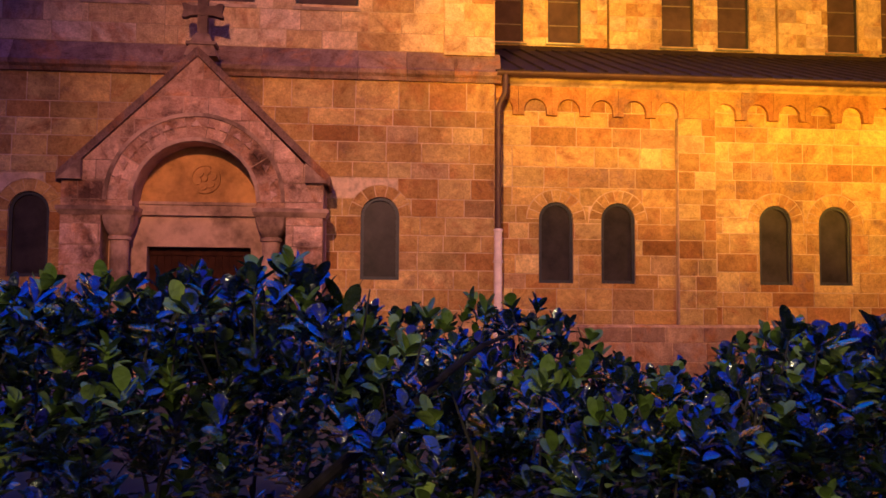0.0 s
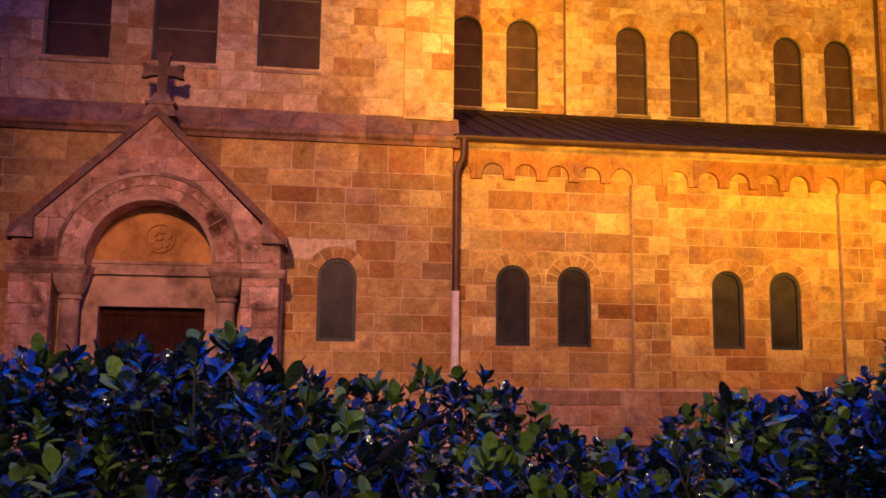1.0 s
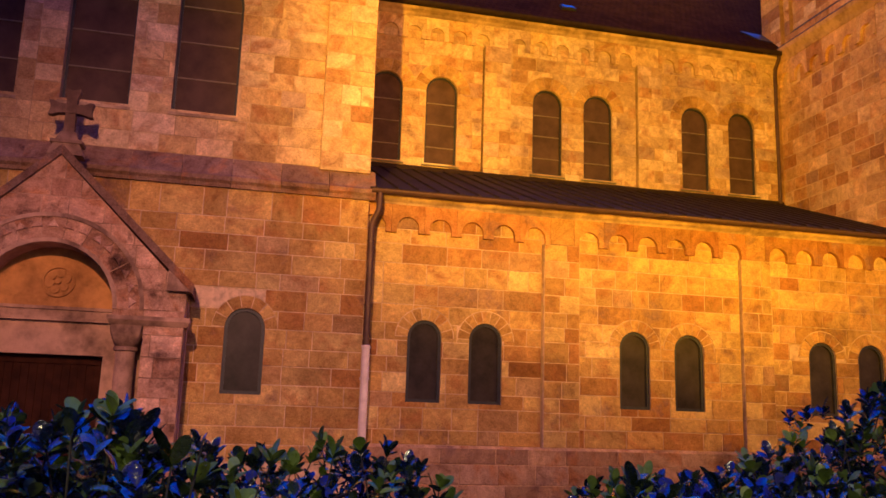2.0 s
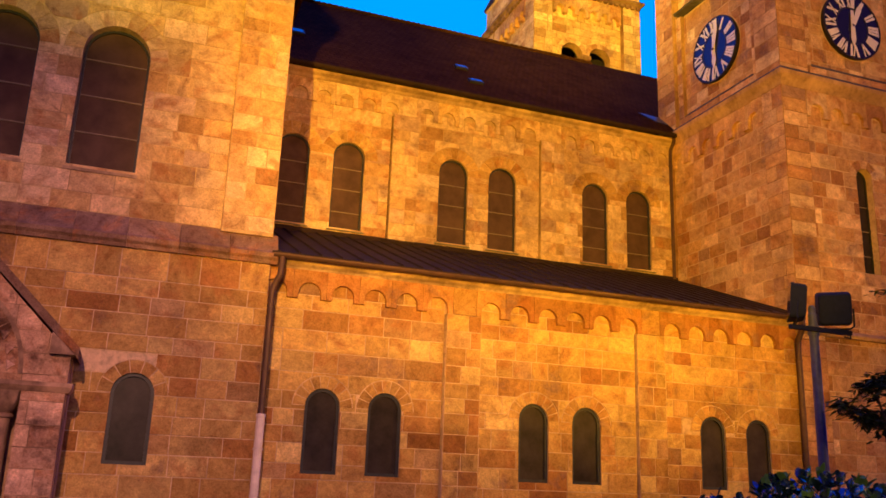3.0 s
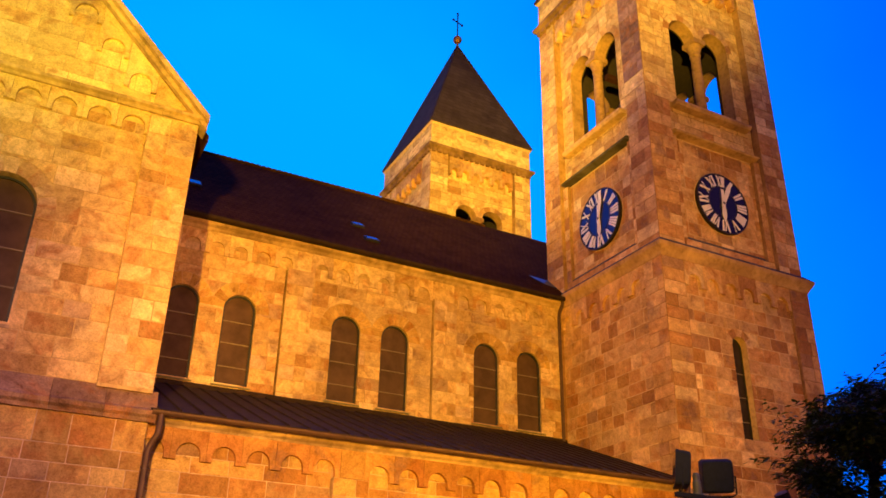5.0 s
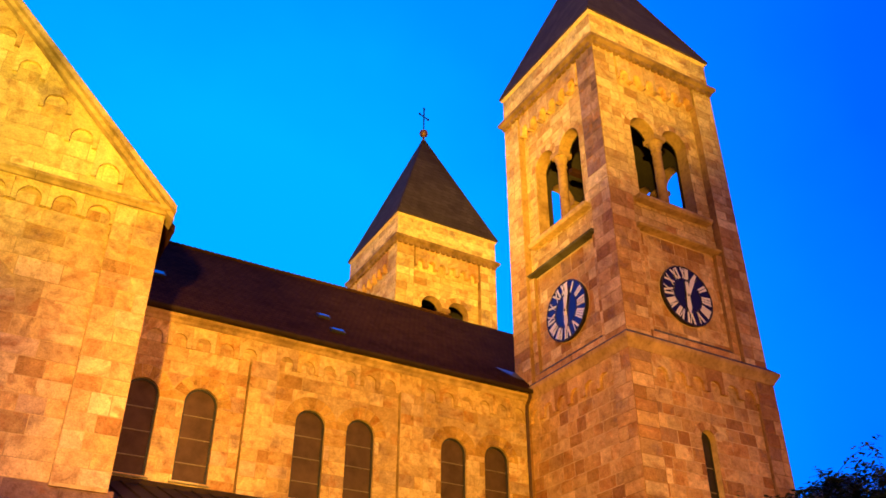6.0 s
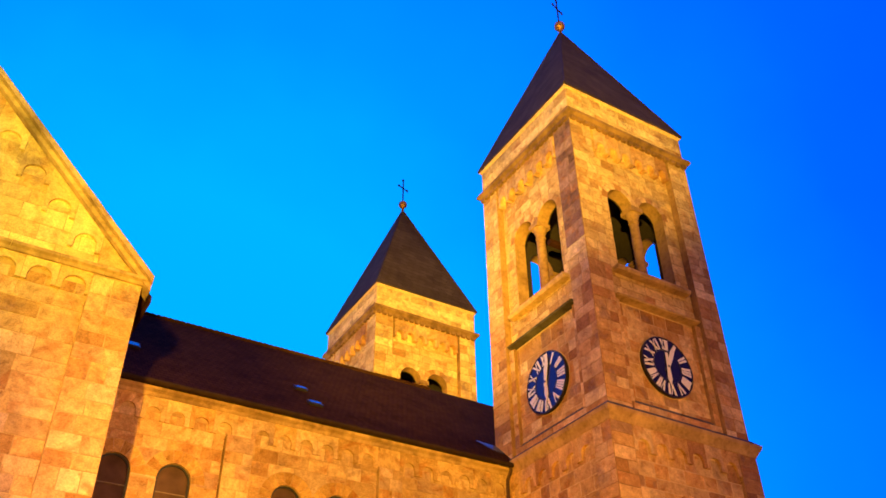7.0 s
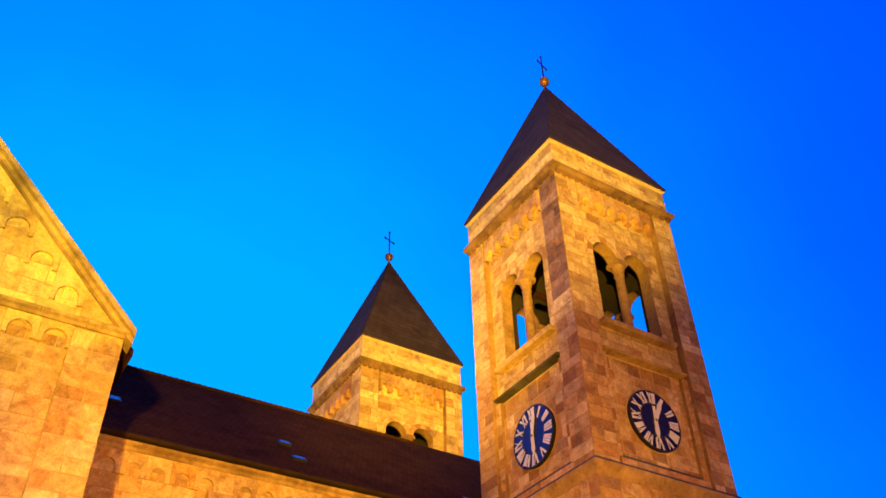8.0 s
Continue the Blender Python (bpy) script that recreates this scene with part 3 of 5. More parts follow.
for i in range(14):
    c = Soup()
    a, b = 0.45 + i * 0.95, min(0.45 + (i + 1) * 0.95, 13.74)
    c.run([(0.0, 5.95), (-0.10, 5.95), (-0.12, 5.99), (-0.20, 6.03), (-0.27, 6.10), (0.0, 6.12)], a + 0.004, b - 0.004)
    part("cornice", c.data, TRIM, aisle, "pale moulded stone cornice", FA)
for u in AISLE_WIN:
    arched_window(aisle, FA, u, W, Z0, CR, 0.065, GLASS, [], "dark round-headed window with a metal frame", None, 0.065)
# lean-to roof of sheet metal
c = Soup()
c.run([(-0.42, 6.19), (4.90, 8.20), (4.90, 8.10), (-0.42, 6.10)], 0.60, 13.76)
roof_a = part("roof", c.data, SHEET, aisle, "dark brown standing-seam metal roof", FA)
c = Soup()
c.run([(4.74, 8.10), (4.74, 8.25), (4.885, 8.31), (4.885, 8.10)], 0.61, 13.75)
part("head_flashing", c.data, SHEET, roof_a, "dark metal strip along the clerestory", FA)
for i in range(31):
    u = 0.72 + i * 0.43
    c = Soup()
    c.hull([(u - 0.014, -0.42, 6.19), (u + 0.014, -0.42, 6.19), (u + 0.010, -0.42, 6.235), (u - 0.010, -0.42, 6.235)],
           [(u - 0.014, 4.88, 8.19), (u + 0.014, 4.88, 8.19), (u + 0.010, 4.88, 8.235), (u - 0.010, 4.88, 8.235)])
    part("roof_seam", c.data, SHEET, roof_a, place=FA)


def gutter(parent, u0, u1, d, z, r=0.075, mat=None):
    s = Soup()
    arc = [(d + r * math.cos(t), z + r * math.sin(t)) for t in [math.pi * (1 + i / 8) for i in range(9)]]
    arc += [(d + (r - 0.012) * math.cos(t), z + (r - 0.012) * math.sin(t)) for t in [math.pi * (2 - i / 8) for i in range(9)]]
    s.run(arc, u0, u1)
    gu = part("gutter", s.data, mat or PIPE, parent, "dark half-round metal gutter")
    for i in range(int((u1 - u0) / 0.9)):
        b = Soup()
        u = u0 + 0.3 + i * 0.9
        b.box(u - 0.012, u + 0.012, d - r - 0.008, d + r + 0.04, z - 0.008, z + 0.008)
        part("gutter_bracket", b.data, mat or PIPE, gu)
    return gu


gutter(aisle, 0.62, 13.70, -0.40, 6.15, 0.085)


def downpipe(path, r, label, mat=PIPE, pale_below=None):
    ob = thing("downpipe", *path[-1], label, "downpipe", "rainwater downpipes")
    part("pipe", tube(path, r, 12), mat, ob)
    x, y, z = path[-1]
    top = path[-2][2]
    k = 0
    while top - 0.3 - k * 1.3 > z + 0.2:
        zz = top - 0.3 - k * 1.3
        part("bracket", lathe([(r + 0.002, zz - 0.02), (r + 0.014, zz - 0.02), (r + 0.014, zz + 0.02), (r + 0.002, zz + 0.02)], 12), mat, ob, place=pose(x, y, 0))
        k += 1
    if pale_below:
        part("lower_pipe", lathe([(r + 0.018, 0.0), (r + 0.018, pale_below), (r + 0.03, pale_below + 0.01), (r + 0.03, pale_below + 0.06), (r, pale_below + 0.07)], 14), PIPE_LIGHT, ob, "pale painted lower pipe", pose(x, y, 0))
        for zz in (0.9, 2.35):
            part("bracket", lathe([(r + 0.018, zz), (r + 0.036, zz), (r + 0.036, zz + 0.04), (r + 0.018, zz + 0.04)], 14), PIPE_LIGHT, ob, place=pose(x, y, 0))
    return ob


downpipe([(0.80, -0.40, 6.10), (0.80, -0.40, 5.92), (0.79, -0.40, 5.72), (0.70, -0.34, 5.52), (0.67, -0.33, 5.40), (0.67, -0.33, 0.02)], 0.062,
         "brown downpipe with a pale lower length", pale_below=2.95)
downpipe([(13.66, -0.40, 6.10), (13.66, -0.40, 5.9), (13.66, -0.22, 5.6), (13.66, -0.2, 5.4), (13.66, -0.2, 0.02)], 0.075, "brown downpipe in the corner beside the tower")
downpipe([(13.62, 4.52, 12.86), (13.62, 4.52, 12.66), (13.62, 4.72, 12.42), (13.62, 4.74, 12.2), (13.62, 4.74, 8.2)], 0.055, "brown downpipe from the nave gutter to the aisle roof")

# ---- transept ----
YT = -0.27
AX = -4.95
transept = thing("transept", AX, YT, 0, "sandstone transept front with a gable and three tall windows", "church transept")
FT = pose(0, YT, 0)
low_win = [-1.66, -8.30]
holes = [arch_hole(u, 0.76, 1.99, 3.24) for u in low_win]
wall_l = part("wall", wall_panel(rect(-10.5, 0.6, 0, 6.2), holes, 0.0, 0.6), MORTAR, transept, "dim brown sandstone blocks in even courses", FT)
cut = holes + [half_disc(u, 0.38 + 0.24, 3.24) for u in low_win]
lay(rng, wall_l, FT, ashlar(rng, rect(-9.6, 0.6, 0.75, 5.93), cut, 0.31, 0.42, (0.45, 0.95)))
for u in low_win:
    voussoirs(wall_l, FT, u, 3.24, 0.38, 0.23, 7)
    arched_window(transept, FT, u, 0.76, 1.99, 3.62, 0.08, GLASS, [], "dark round-headed window with a metal frame", None, 0.065)
for i in range(12):
    c = Soup()
    a = -10.62 + i * 0.945
    c.run([(0.08, 5.93), (-0.08, 5.93), (-0.10, 6.0), (-0.16, 6.05), (-0.17, 6.13), (-0.09, 6.19), (0.09, 6.56), (0.12, 6.56)], a + 0.004, a + 0.941)
    part("string_course", c.data, STRING_STONE, transept, "dark weathered sloping stone string course", FT)
tall = [-2.76, -4.80, -6.85]
TW, TZ, TC = 1.25, 7.45, 10.46
tsp = TC - TW / 2
holes = [arch_hole(u, TW, TZ, tsp) for u in tall]
wall_u = part("wall", wall_panel(rect(-10.5, 0.6, 6.2, 12.6), holes, 0.09, 0.65), WARM_MORTAR, transept, "yellow floodlit sandstone blocks with mauve patches", FT)
up = Soup()
cut = holes + [half_disc(u, TW / 2 + 0.36, tsp) for u in tall]
lay(rng, wall_u, FT, ashlar(rng, rect(-5.9, -0.42, 6.56, 12.3), cut, 0.33, 0.46, (0.45, 0.95)), d=0.09, mat=UPPER_STONE)
lay(rng, wall_u, FT, ashlar(rng, rect(-9.5, -5.9, 6.56, 12.3), cut, 0.33, 0.46), d=0.09, joined=up)
for u in tall:
    voussoirs(wall_u, FT, u, tsp, TW / 2, 0.34, 9, 0.09, mat=UPPER_STONE)
    arched_window(transept, FT, u, TW, TZ, TC, 0.32, GLASS_HIGH, [8.2, 8.97, 9.74], "tall round-headed window with brown panes", None, 0.05)
    c = Soup()
    c.run([(0.4, TZ - 0.005), (0.4, TZ - 0.12), (0.05, TZ - 0.12), (0.05, TZ - 0.06)], u - TW / 2 - 0.04, u + TW / 2 + 0.04)
    part("sill", c.data, TRIM, transept, "rough stone sill", FT)
for a, b in ((-0.42, 0.6), (-10.5, -9.5)):
    p = Soup()
    p.box(a, b, 0.0, 0.3, 6.5, 12.6)
    pil = part("pilaster", p.data, WARM_MORTAR, transept, place=FT)
    lay(rng, pil, FT, ashlar(rng, rect(a, b, 6.56, 12.55), [], 0.30, 0.44, (0.35, 0.62)), d=0.0, mat=UPPER_STONE)
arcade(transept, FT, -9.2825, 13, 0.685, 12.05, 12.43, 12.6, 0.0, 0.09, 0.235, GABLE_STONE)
for i in range(12):
    c = Soup()
    a = -10.6 + i * 0.945
    c.run([(0.1, 12.58), (-0.06, 12.58), (-0.10, 12.63), (-0.18, 12.66), (-0.20, 12.72), (0.1, 12.86)], a + 0.004, a + 0.941)
    part("gable_cornice", c.data, TRIM, transept, "pale moulded cornice under the gable", FT)


def rake(u):
    """The foot of the coping over u."""
    return 12.48 + min(0.70 - u, u + 10.60)


gable = [(-10.4, 12.74), (0.5, 12.74), (AX, rake(AX))]
wall_g = part("gable_wall", wall_panel(gable, [], 0.09, 0.6), WARM_MORTAR, transept, "bright yellow floodlit gable of sandstone", FT)
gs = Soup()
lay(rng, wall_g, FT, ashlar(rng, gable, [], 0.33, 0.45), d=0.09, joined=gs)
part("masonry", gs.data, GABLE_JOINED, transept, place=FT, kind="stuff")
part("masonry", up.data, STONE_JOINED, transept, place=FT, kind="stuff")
for side in (1, -1):
    for k in range(8):
        hi = AX + side * (4.55 - 0.69 * k)
        lo = hi - side * 0.69
        if (lo - AX) * side < -0.1:
            break
        crown = 13.52 + 0.69 * k
        foot = crown - 0.42
        c0, r = (lo + hi) / 2, 0.235
        arc = [(c0 + r * math.cos(math.pi * i / 8), crown - r + r * math.sin(math.pi * i / 8)) for i in range(9)]
        a, b = min(lo, hi) + 0.004, max(lo, hi) - 0.004
        s = Soup()
        s.prism([(b, foot), (b, rake(b)), (a, rake(a)), (a, foot), (c0 - r, foot)] + list(reversed(arc)) + [(c0 + r, foot)], 0.0, 0.09)
        part("arch_stone", s.data, GABLE_STONE, transept, place=FT)
    s = Soup()
    e0, e1 = AX + side * 4.554, AX + side * 5.5
    s.prism([(e0, 12.86), (e1, 12.86), (e1, rake(e1) + 0.02), (e0, rake(e0))], 0.0, 0.09)
    part("kneeler", s.data, GABLE_STONE, transept, place=FT)
    # raking cornice and coping in lengths
    for k in range(8):
        a, b = AX + side * (5.72 - 5.72 * k / 8), AX + side * (5.72 - 5.72 * (k + 1) / 8)
        z_a, z_b = 12.44 + 5.72 * k / 8, 12.44 + 5.72 * (k + 1) / 8
        for name, lift, thick, d0, d1 in (("raking_cornice", 0.0, 0.13, -0.14, 0.3), ("coping", 0.135, 0.12, -0.28, 0.5)):
            s = Soup()
            s.prism([(a, z_a + lift), (b, z_b + lift), (b, z_b + lift + thick * 1.41), (a, z_a + lift + thick * 1.41)], d0, d1)
            part(name, s.data, TRIM, transept, "weathered sloping gable stone", FT)
for x0, x1 in ((0.0, 0.6), (-10.5, -9.9)):
    s = Soup()
    s.box(x0, x1, YT + 0.65, 13.0, 0.0, 12.5)
    part("side_wall", s.data, TRIM, transept)
for side in (1, -1):
    s = Soup()
    e, a = AX + side * 5.85, AX
    s.hull([(e, YT + 0.25, 12.55), (a, YT + 0.25, 18.40), (a, YT + 0.25, 18.25), (e, YT + 0.25, 12.40)],
           [(e, 14.0, 12.55), (a, 14.0, 18.40), (a, 14.0, 18.25), (e, 14.0, 12.40)])
    part("roof", s.data, ROOF_TILE, transept, "dark brown tiled roof")

# ---- portal ----
PX = -5.03
portal = thing("portal", PX, -1.28, 0, "gabled sandstone portal with a round arch and carved tympanum", "church portal")
FP = pose(0, -1.28, 0)
P0, P1 = -7.38, -2.72
front = [(P0, 0.0), (P1, 0.0), (P1, 3.72), (PX, 6.02), (P0, 3.72)]
ph = [rect(PX - 1.64, PX + 1.64, 0.0, 3.13), arch_hole(PX, 2.2, 3.05, 3.36)]
wall_p = part("front_wall", wall_panel(front, ph, 0.0, 0.55), PORTAL_STONE, portal, "mauve-brown dressed stone", FP)
lay(rng, wall_p, FP, ashlar(rng, front, ph + [half_disc(PX, 1.1 + 0.45, 3.36)], 0.32, 0.46, (0.4, 0.8)), proud=0.012, mat=PORTAL_BLOCK)
voussoirs(wall_p, FP, PX, 3.36, 1.1, 0.44, 11, proud=0.014, mat=PORTAL_BLOCK)
for k in range(17):
    t = math.pi * (k + 0.5) / 17
    s = Soup()
    s.hull([(-0.10, 0, 0), (0.10, 0, 0), (0.0, 0, 0.14)], [(-0.075, -0.035, 0.015), (0.075, -0.035, 0.015), (0.0, -0.02, 0.12)])
    part("zigzag_tooth", s.data, PORTAL_BLOCK, wall_p, place=FP @ pose(PX + 1.36 * math.cos(t), -0.013, 3.36 + 1.36 * math.sin(t), 0, 90 - math.degrees(t), 0))
for r0, r1, d0 in ((1.1, 1.17, -0.045), (1.55, 1.62, -0.04)):
    n = 28
    a = [(PX + r1 * math.cos(math.pi * i / n), 3.36 + r1 * math.sin(math.pi * i / n)) for i in range(n + 1)]
    b = [(PX + r0 * math.cos(math.pi * i / n), 3.36 + r0 * math.sin(math.pi * i / n)) for i in range(n + 1)]
    s = Soup()
    for i in range(n):
        s.prism([a[i], a[i + 1], b[i + 1], b[i]], d0, 0.0)
    part("arch_moulding", s.welded(), PORTAL_STONE, portal, place=FP)
# back of the niche: jambs, lintel, tympanum
D = 0.52
door_hole = rect(PX - 0.95, PX + 0.95, 0.0, 2.56)
part("jamb_wall", wall_panel(rect(PX - 1.64, PX + 1.64, 0.0, 3.13), [door_hole], D, D + 0.45), PORTAL_STONE, portal, "plain pinkish stone jambs and lintel", FP)
s = Soup()
s.prism(arch_hole(PX, 2.3, 3.13, 3.36, 0.0, 20), D + 0.03, D + 0.3)
part("tympanum", s.data, TYMPANUM, portal, "ochre stone tympanum with a carved rosette", FP)
for z, h, d in ((3.14, 0.07, -0.09), (3.21, 0.13, -0.05), (3.34, 0.06, -0.08)):
    s = Soup()
    s.box(PX - 1.12, PX + 1.12, D + d, D + 0.04, z, z + h - 0.004)
    part("lintel_band", s.data, PORTAL_STONE, portal, place=FP)
rose = Soup()
cz = 3.85
for r0, r1 in ((0.24, 0.285),):
    n = 28
    for i in range(n):
        t0, t1 = 2 * math.pi * i / n, 2 * math.pi * (i + 1) / n
        rose.prism([(PX + 0.08 + r1 * math.cos(t0), cz + r1 * math.sin(t0)), (PX + 0.08 + r1 * math.cos(t1), cz + r1 * math.sin(t1)), (PX + 0.08 + r0 * math.cos(t1), cz + r0 * math.sin(t1)), (PX + 0.08 + r0 * math.cos(t0), cz + r0 * math.sin(t0))], D - 0.01, D + 0.03)
for k in range(6):
    t = math.pi / 3 * k + 0.3
    u, z = PX + 0.08 + 0.145 * math.cos(t), cz + 0.145 * math.sin(t)
    rose.prism([(u + 0.075 * math.cos(a), z + 0.075 * math.sin(a)) for a in [2 * math.pi * i / 10 for i in range(10)]], D - 0.012, D + 0.03)
rose.prism([(PX + 0.08 + 0.05 * math.cos(a), cz + 0.05 * math.sin(a)) for a in [2 * math.pi * i / 10 for i in range(10)]], D - 0.03, D + 0.03)
part("rosette", rose.data, TYMPANUM, portal, place=FP)
for side in (-1, 1):
    u = PX + side * 1.36
    col = part("column", lathe([(0.20, 0.0), (0.20, 0.12), (0.24, 0.14), (0.24, 0.22), (0.175, 0.30), (0.165, 2.64), (0.205, 2.66), (0.205, 2.71), (0.17, 2.73)], 20), PORTAL_STONE, portal, "round stone column with a cushion capital", FP @ pose(u, 0.22, 0))
    s = Soup()
    rings = []
    for k in range(7):
        t = k / 6
        m = 0.165 + 0.115 * math.sin(t * math.pi / 2) ** 0.7
        pw = 2 + 5 * t
        ring = []
        for i in range(24):
            a = 2 * math.pi * i / 24
            c0, s0 = math.cos(a), math.sin(a)
            q = (abs(c0) ** pw + abs(s0) ** pw) ** (-1 / pw)
            ring.append((m * q * c0, m * q * s0, 2.72 + 0.37 * t))
        rings.append(ring)
    n = 24
    for r in rings:
        s.v += r
    for k in range(6):
        s.f += [(k * n + i, k * n + (i + 1) % n, k * n + n + (i + 1) % n, k * n + n + i) for i in range(n)]
    part("capital", s.data, PORTAL_STONE, col, place=FP @ pose(u, 0.22, 0))
    a, b = sorted((PX + side * 1.06, PX + side * 2.38))
    s = Soup()
    s.hull([(a + 0.02, -0.03, 3.09), (b - 0.02, -0.03, 3.09), (b - 0.02, 0.5, 3.09), (a + 0.02, 0.5, 3.09)], [(a - 0.03, -0.09, 3.18), (b + 0.03, -0.09, 3.18), (b + 0.03, 0.5, 3.18), (a - 0.03, 0.5, 3.18)])
    s.box(a - 0.03, b + 0.03, -0.09, 0.5, 3.18, 3.25)
    part("impost", s.data, PORTAL_STONE, portal, place=FP)
    a, b = sorted((PX + side * 1.66, PX + side * 2.33))
    s = Soup()
    s.box(a, b, 0.55, 1.02, 0.0, 3.72)
    part("side_wall", s.data, PORTAL_STONE, portal, place=FP)
    # roof slab and kneeler
    s = Soup()
    e = PX + side * 2.43
    s.prism([(e, 3.67), (PX, 6.035), (PX, 6.21), (e, 3.86)], -0.06, 1.02)
    part("roof_slab", s.data, STRING_STONE, portal, "dark weathered stone roof slab", FP)
    s = Soup()
    k0, k1 = PX + side * 1.98, PX + side * 2.40
    s.prism([(k0, 3.72), (k1, 3.72), (k1, 3.70), (k0, 4.09)], -0.13, 0.25)
    part("kneeler", s.data, PORTAL_STONE, portal, place=FP)
door = part("door", Soup().box(PX - 0.95, PX + 0.95, D + 0.24, D + 0.30, 0.15, 2.56).data, DOOR_WOOD, portal, "dark brown double door of boards", FP)
for k in range(14):
    s = Soup()
    a = PX - 0.94 + k * 0.1345
    s.box(a + 0.006, a + 0.128, D + 0.215, D + 0.25, 0.16, 2.40)
    part("board", s.data, DOOR_WOOD, door, place=FP)
s = Soup()
s.box(PX - 0.95, PX + 0.95, D + 0.19, D + 0.26, 2.41, 2.53)
part("top_rail", s.data, DOOR_WOOD, door, place=FP)
part("doorstep", Soup().box(PX - 1.7, PX + 1.7, -0.25, D + 0.2, 0.0, 0.15).data, PORTAL_STONE, portal, place=FP)
cross = thing("stone_cross", PX + 0.03, -1.05, 6.1, "weathered stone cross with flared arms on the portal gable", "cross")
s = Soup()
s.hull([(-0.30, -0.2, -0.05), (0.30, -0.2, -0.05), (0.30, 0.2, -0.05), (-0.30, 0.2, -0.05)], [(-0.22, -0.16, 0.17), (0.22, -0.16, 0.17), (0.22, 0.16, 0.17), (-0.22, 0.16, 0.17)])
s.box(-0.27, 0.27, -0.19, 0.19, 0.17, 0.23)
s.hull([(-0.20, -0.14, 0.23), (0.20, -0.14, 0.23), (0.20, 0.14, 0.23), (-0.20, 0.14, 0.23)], [(-0.13, -0.10, 0.40), (0.13, -0.10, 0.40), (0.13, 0.10, 0.40), (-0.13, 0.10, 0.40)])
part("pedestal", s.data, CROSS_STONE, cross, "stepped stone foot", pose(PX + 0.03, -1.05, 6.1))
s = Soup()
s.box(-0.09, 0.09, -0.075, 0.075, 0.40, 1.08)
for turn in (0, 90, -90):
    ca, sa = math.cos(radians(turn)), math.sin(radians(turn))
    arm = [(-0.085, 0.08), (0.085, 0.08), (0.095, 0.22), (0.135, 0.31), (0.13, 0.38), (0.0, 0.345), (-0.13, 0.38), (-0.135, 0.31), (-0.095, 0.22)]
    s.prism([(u * ca + v * sa, 0.84 - u * sa + v * ca) for u, v in arm], -0.078 - 0.003 * (turn == 0), 0.078 + 0.003 * (turn == 0))
s.prism([(0.10 * math.cos(a), 0.84 + 0.10 * math.sin(a)) for a in [2 * math.pi * i / 14 for i in range(14)]], -0.10, 0.09)
part("cross_stone", s.data, CROSS_STONE, cross, place=pose(PX + 0.03, -1.05, 6.1))

# ---- nave ----
nave = thing("nave", 7.2, 4.89, 0, "floodlit sandstone nave with round-headed clerestory windows", "church nave")
FN = pose(0, 4.89, 0)
CLERE = [1.685, 3.225, 6.315, 7.855, 10.945, 12.485]
CW, CZ, CC = 0.89, 8.41, 10.93
csp = CC - CW / 2
holes = [arch_hole(u, CW, CZ, csp) for u in CLERE]
# the same added shadow-line grooves beside the nave pilasters
joints = [rect(4.38, 4.42, 8.12, 11.95), rect(9.04, 9.08, 8.12, 11.95)]
wall_n = part("wall", wall_panel(rect(0.6, 13.78, 6.0, 12.75), holes + joints, 0.0, 0.6), WARM_MORTAR, nave, "yellow floodlit sandstone blocks with pale joints", FN)
cut = holes + [half_disc(u, CW / 2 + 0.38, csp) for u in CLERE]
for j in joints:
    part("shadow_groove", Soup().prism(j, 0.12, 0.16).data, GROOVE_DARK, wall_n, place=FN)
for a, b in ((0.6, 4.38), (5.20, 9.04), (9.86, 13.78)):
    lay(rng, wall_n, FN, ashlar(rng, rect(a, b, 8.12, 12.2), cut, 0.33, 0.45, (0.45, 0.95)), mat=UPPER_STONE)
for u in CLERE:
    voussoirs(wall_n, FN, u, csp, CW / 2, 0.355, 9)
    arched_window(nave, FN, u, CW, CZ, CC, 0.11, GLASS_HIGH, [CZ + 0.49, CZ + 1.14, CZ + 1.75], "round-headed clerestory window with pale cross bars", 0.09, 0.05)
for a, b in ((4.42, 5.20), (9.08, 9.86)):
    p = Soup()
    p.box(a, b, -0.07, 0.0, 8.0, 12.0)
    pil = part("pilaster", p.data, WARM_MORTAR, nave, place=FN)
    lay(rng, pil, FN, ashlar(rng, rect(a, b, 8.1, 12.0), [], wide=(0.35, 0.6)), d=-0.07, mat=UPPER_STONE)
    p = Soup()
    p.box(*((4.674, 5.096) if a < 5 else (9.034, 9.756)), -0.07, 0.0, 12.0, 12.6)
    part("arch_stone", p.data, UPPER_STONE, nave, place=FN)
for u0 in (0.74, 5.10, 9.76):
    arcade(nave, FN, u0, 6, 0.655, 11.95, 12.33, 12.6, -0.07, 0.0, 0.20, UPPER_STONE)
for i in range(14):
    c = Soup()
    a, b = 0.6 + i * 0.942, 0.6 + (i + 1) * 0.942
    c.run([(0.0, 12.60), (-0.10, 12.60), (-0.14, 12.68), (-0.27, 12.72), (-0.28, 12.80), (0.0, 12.82)], a + 0.004, min(b, 13.78) - 0.004)
    part("cornice", c.data, TRIM, nave, "pale moulded stone cornice", FN)
gutter(nave, 0.62, 13.70, 4.44, 12.86, 0.10, SHEET)
YE, ZE, YR, ZR = 4.42, 12.88, 10.4, 18.27
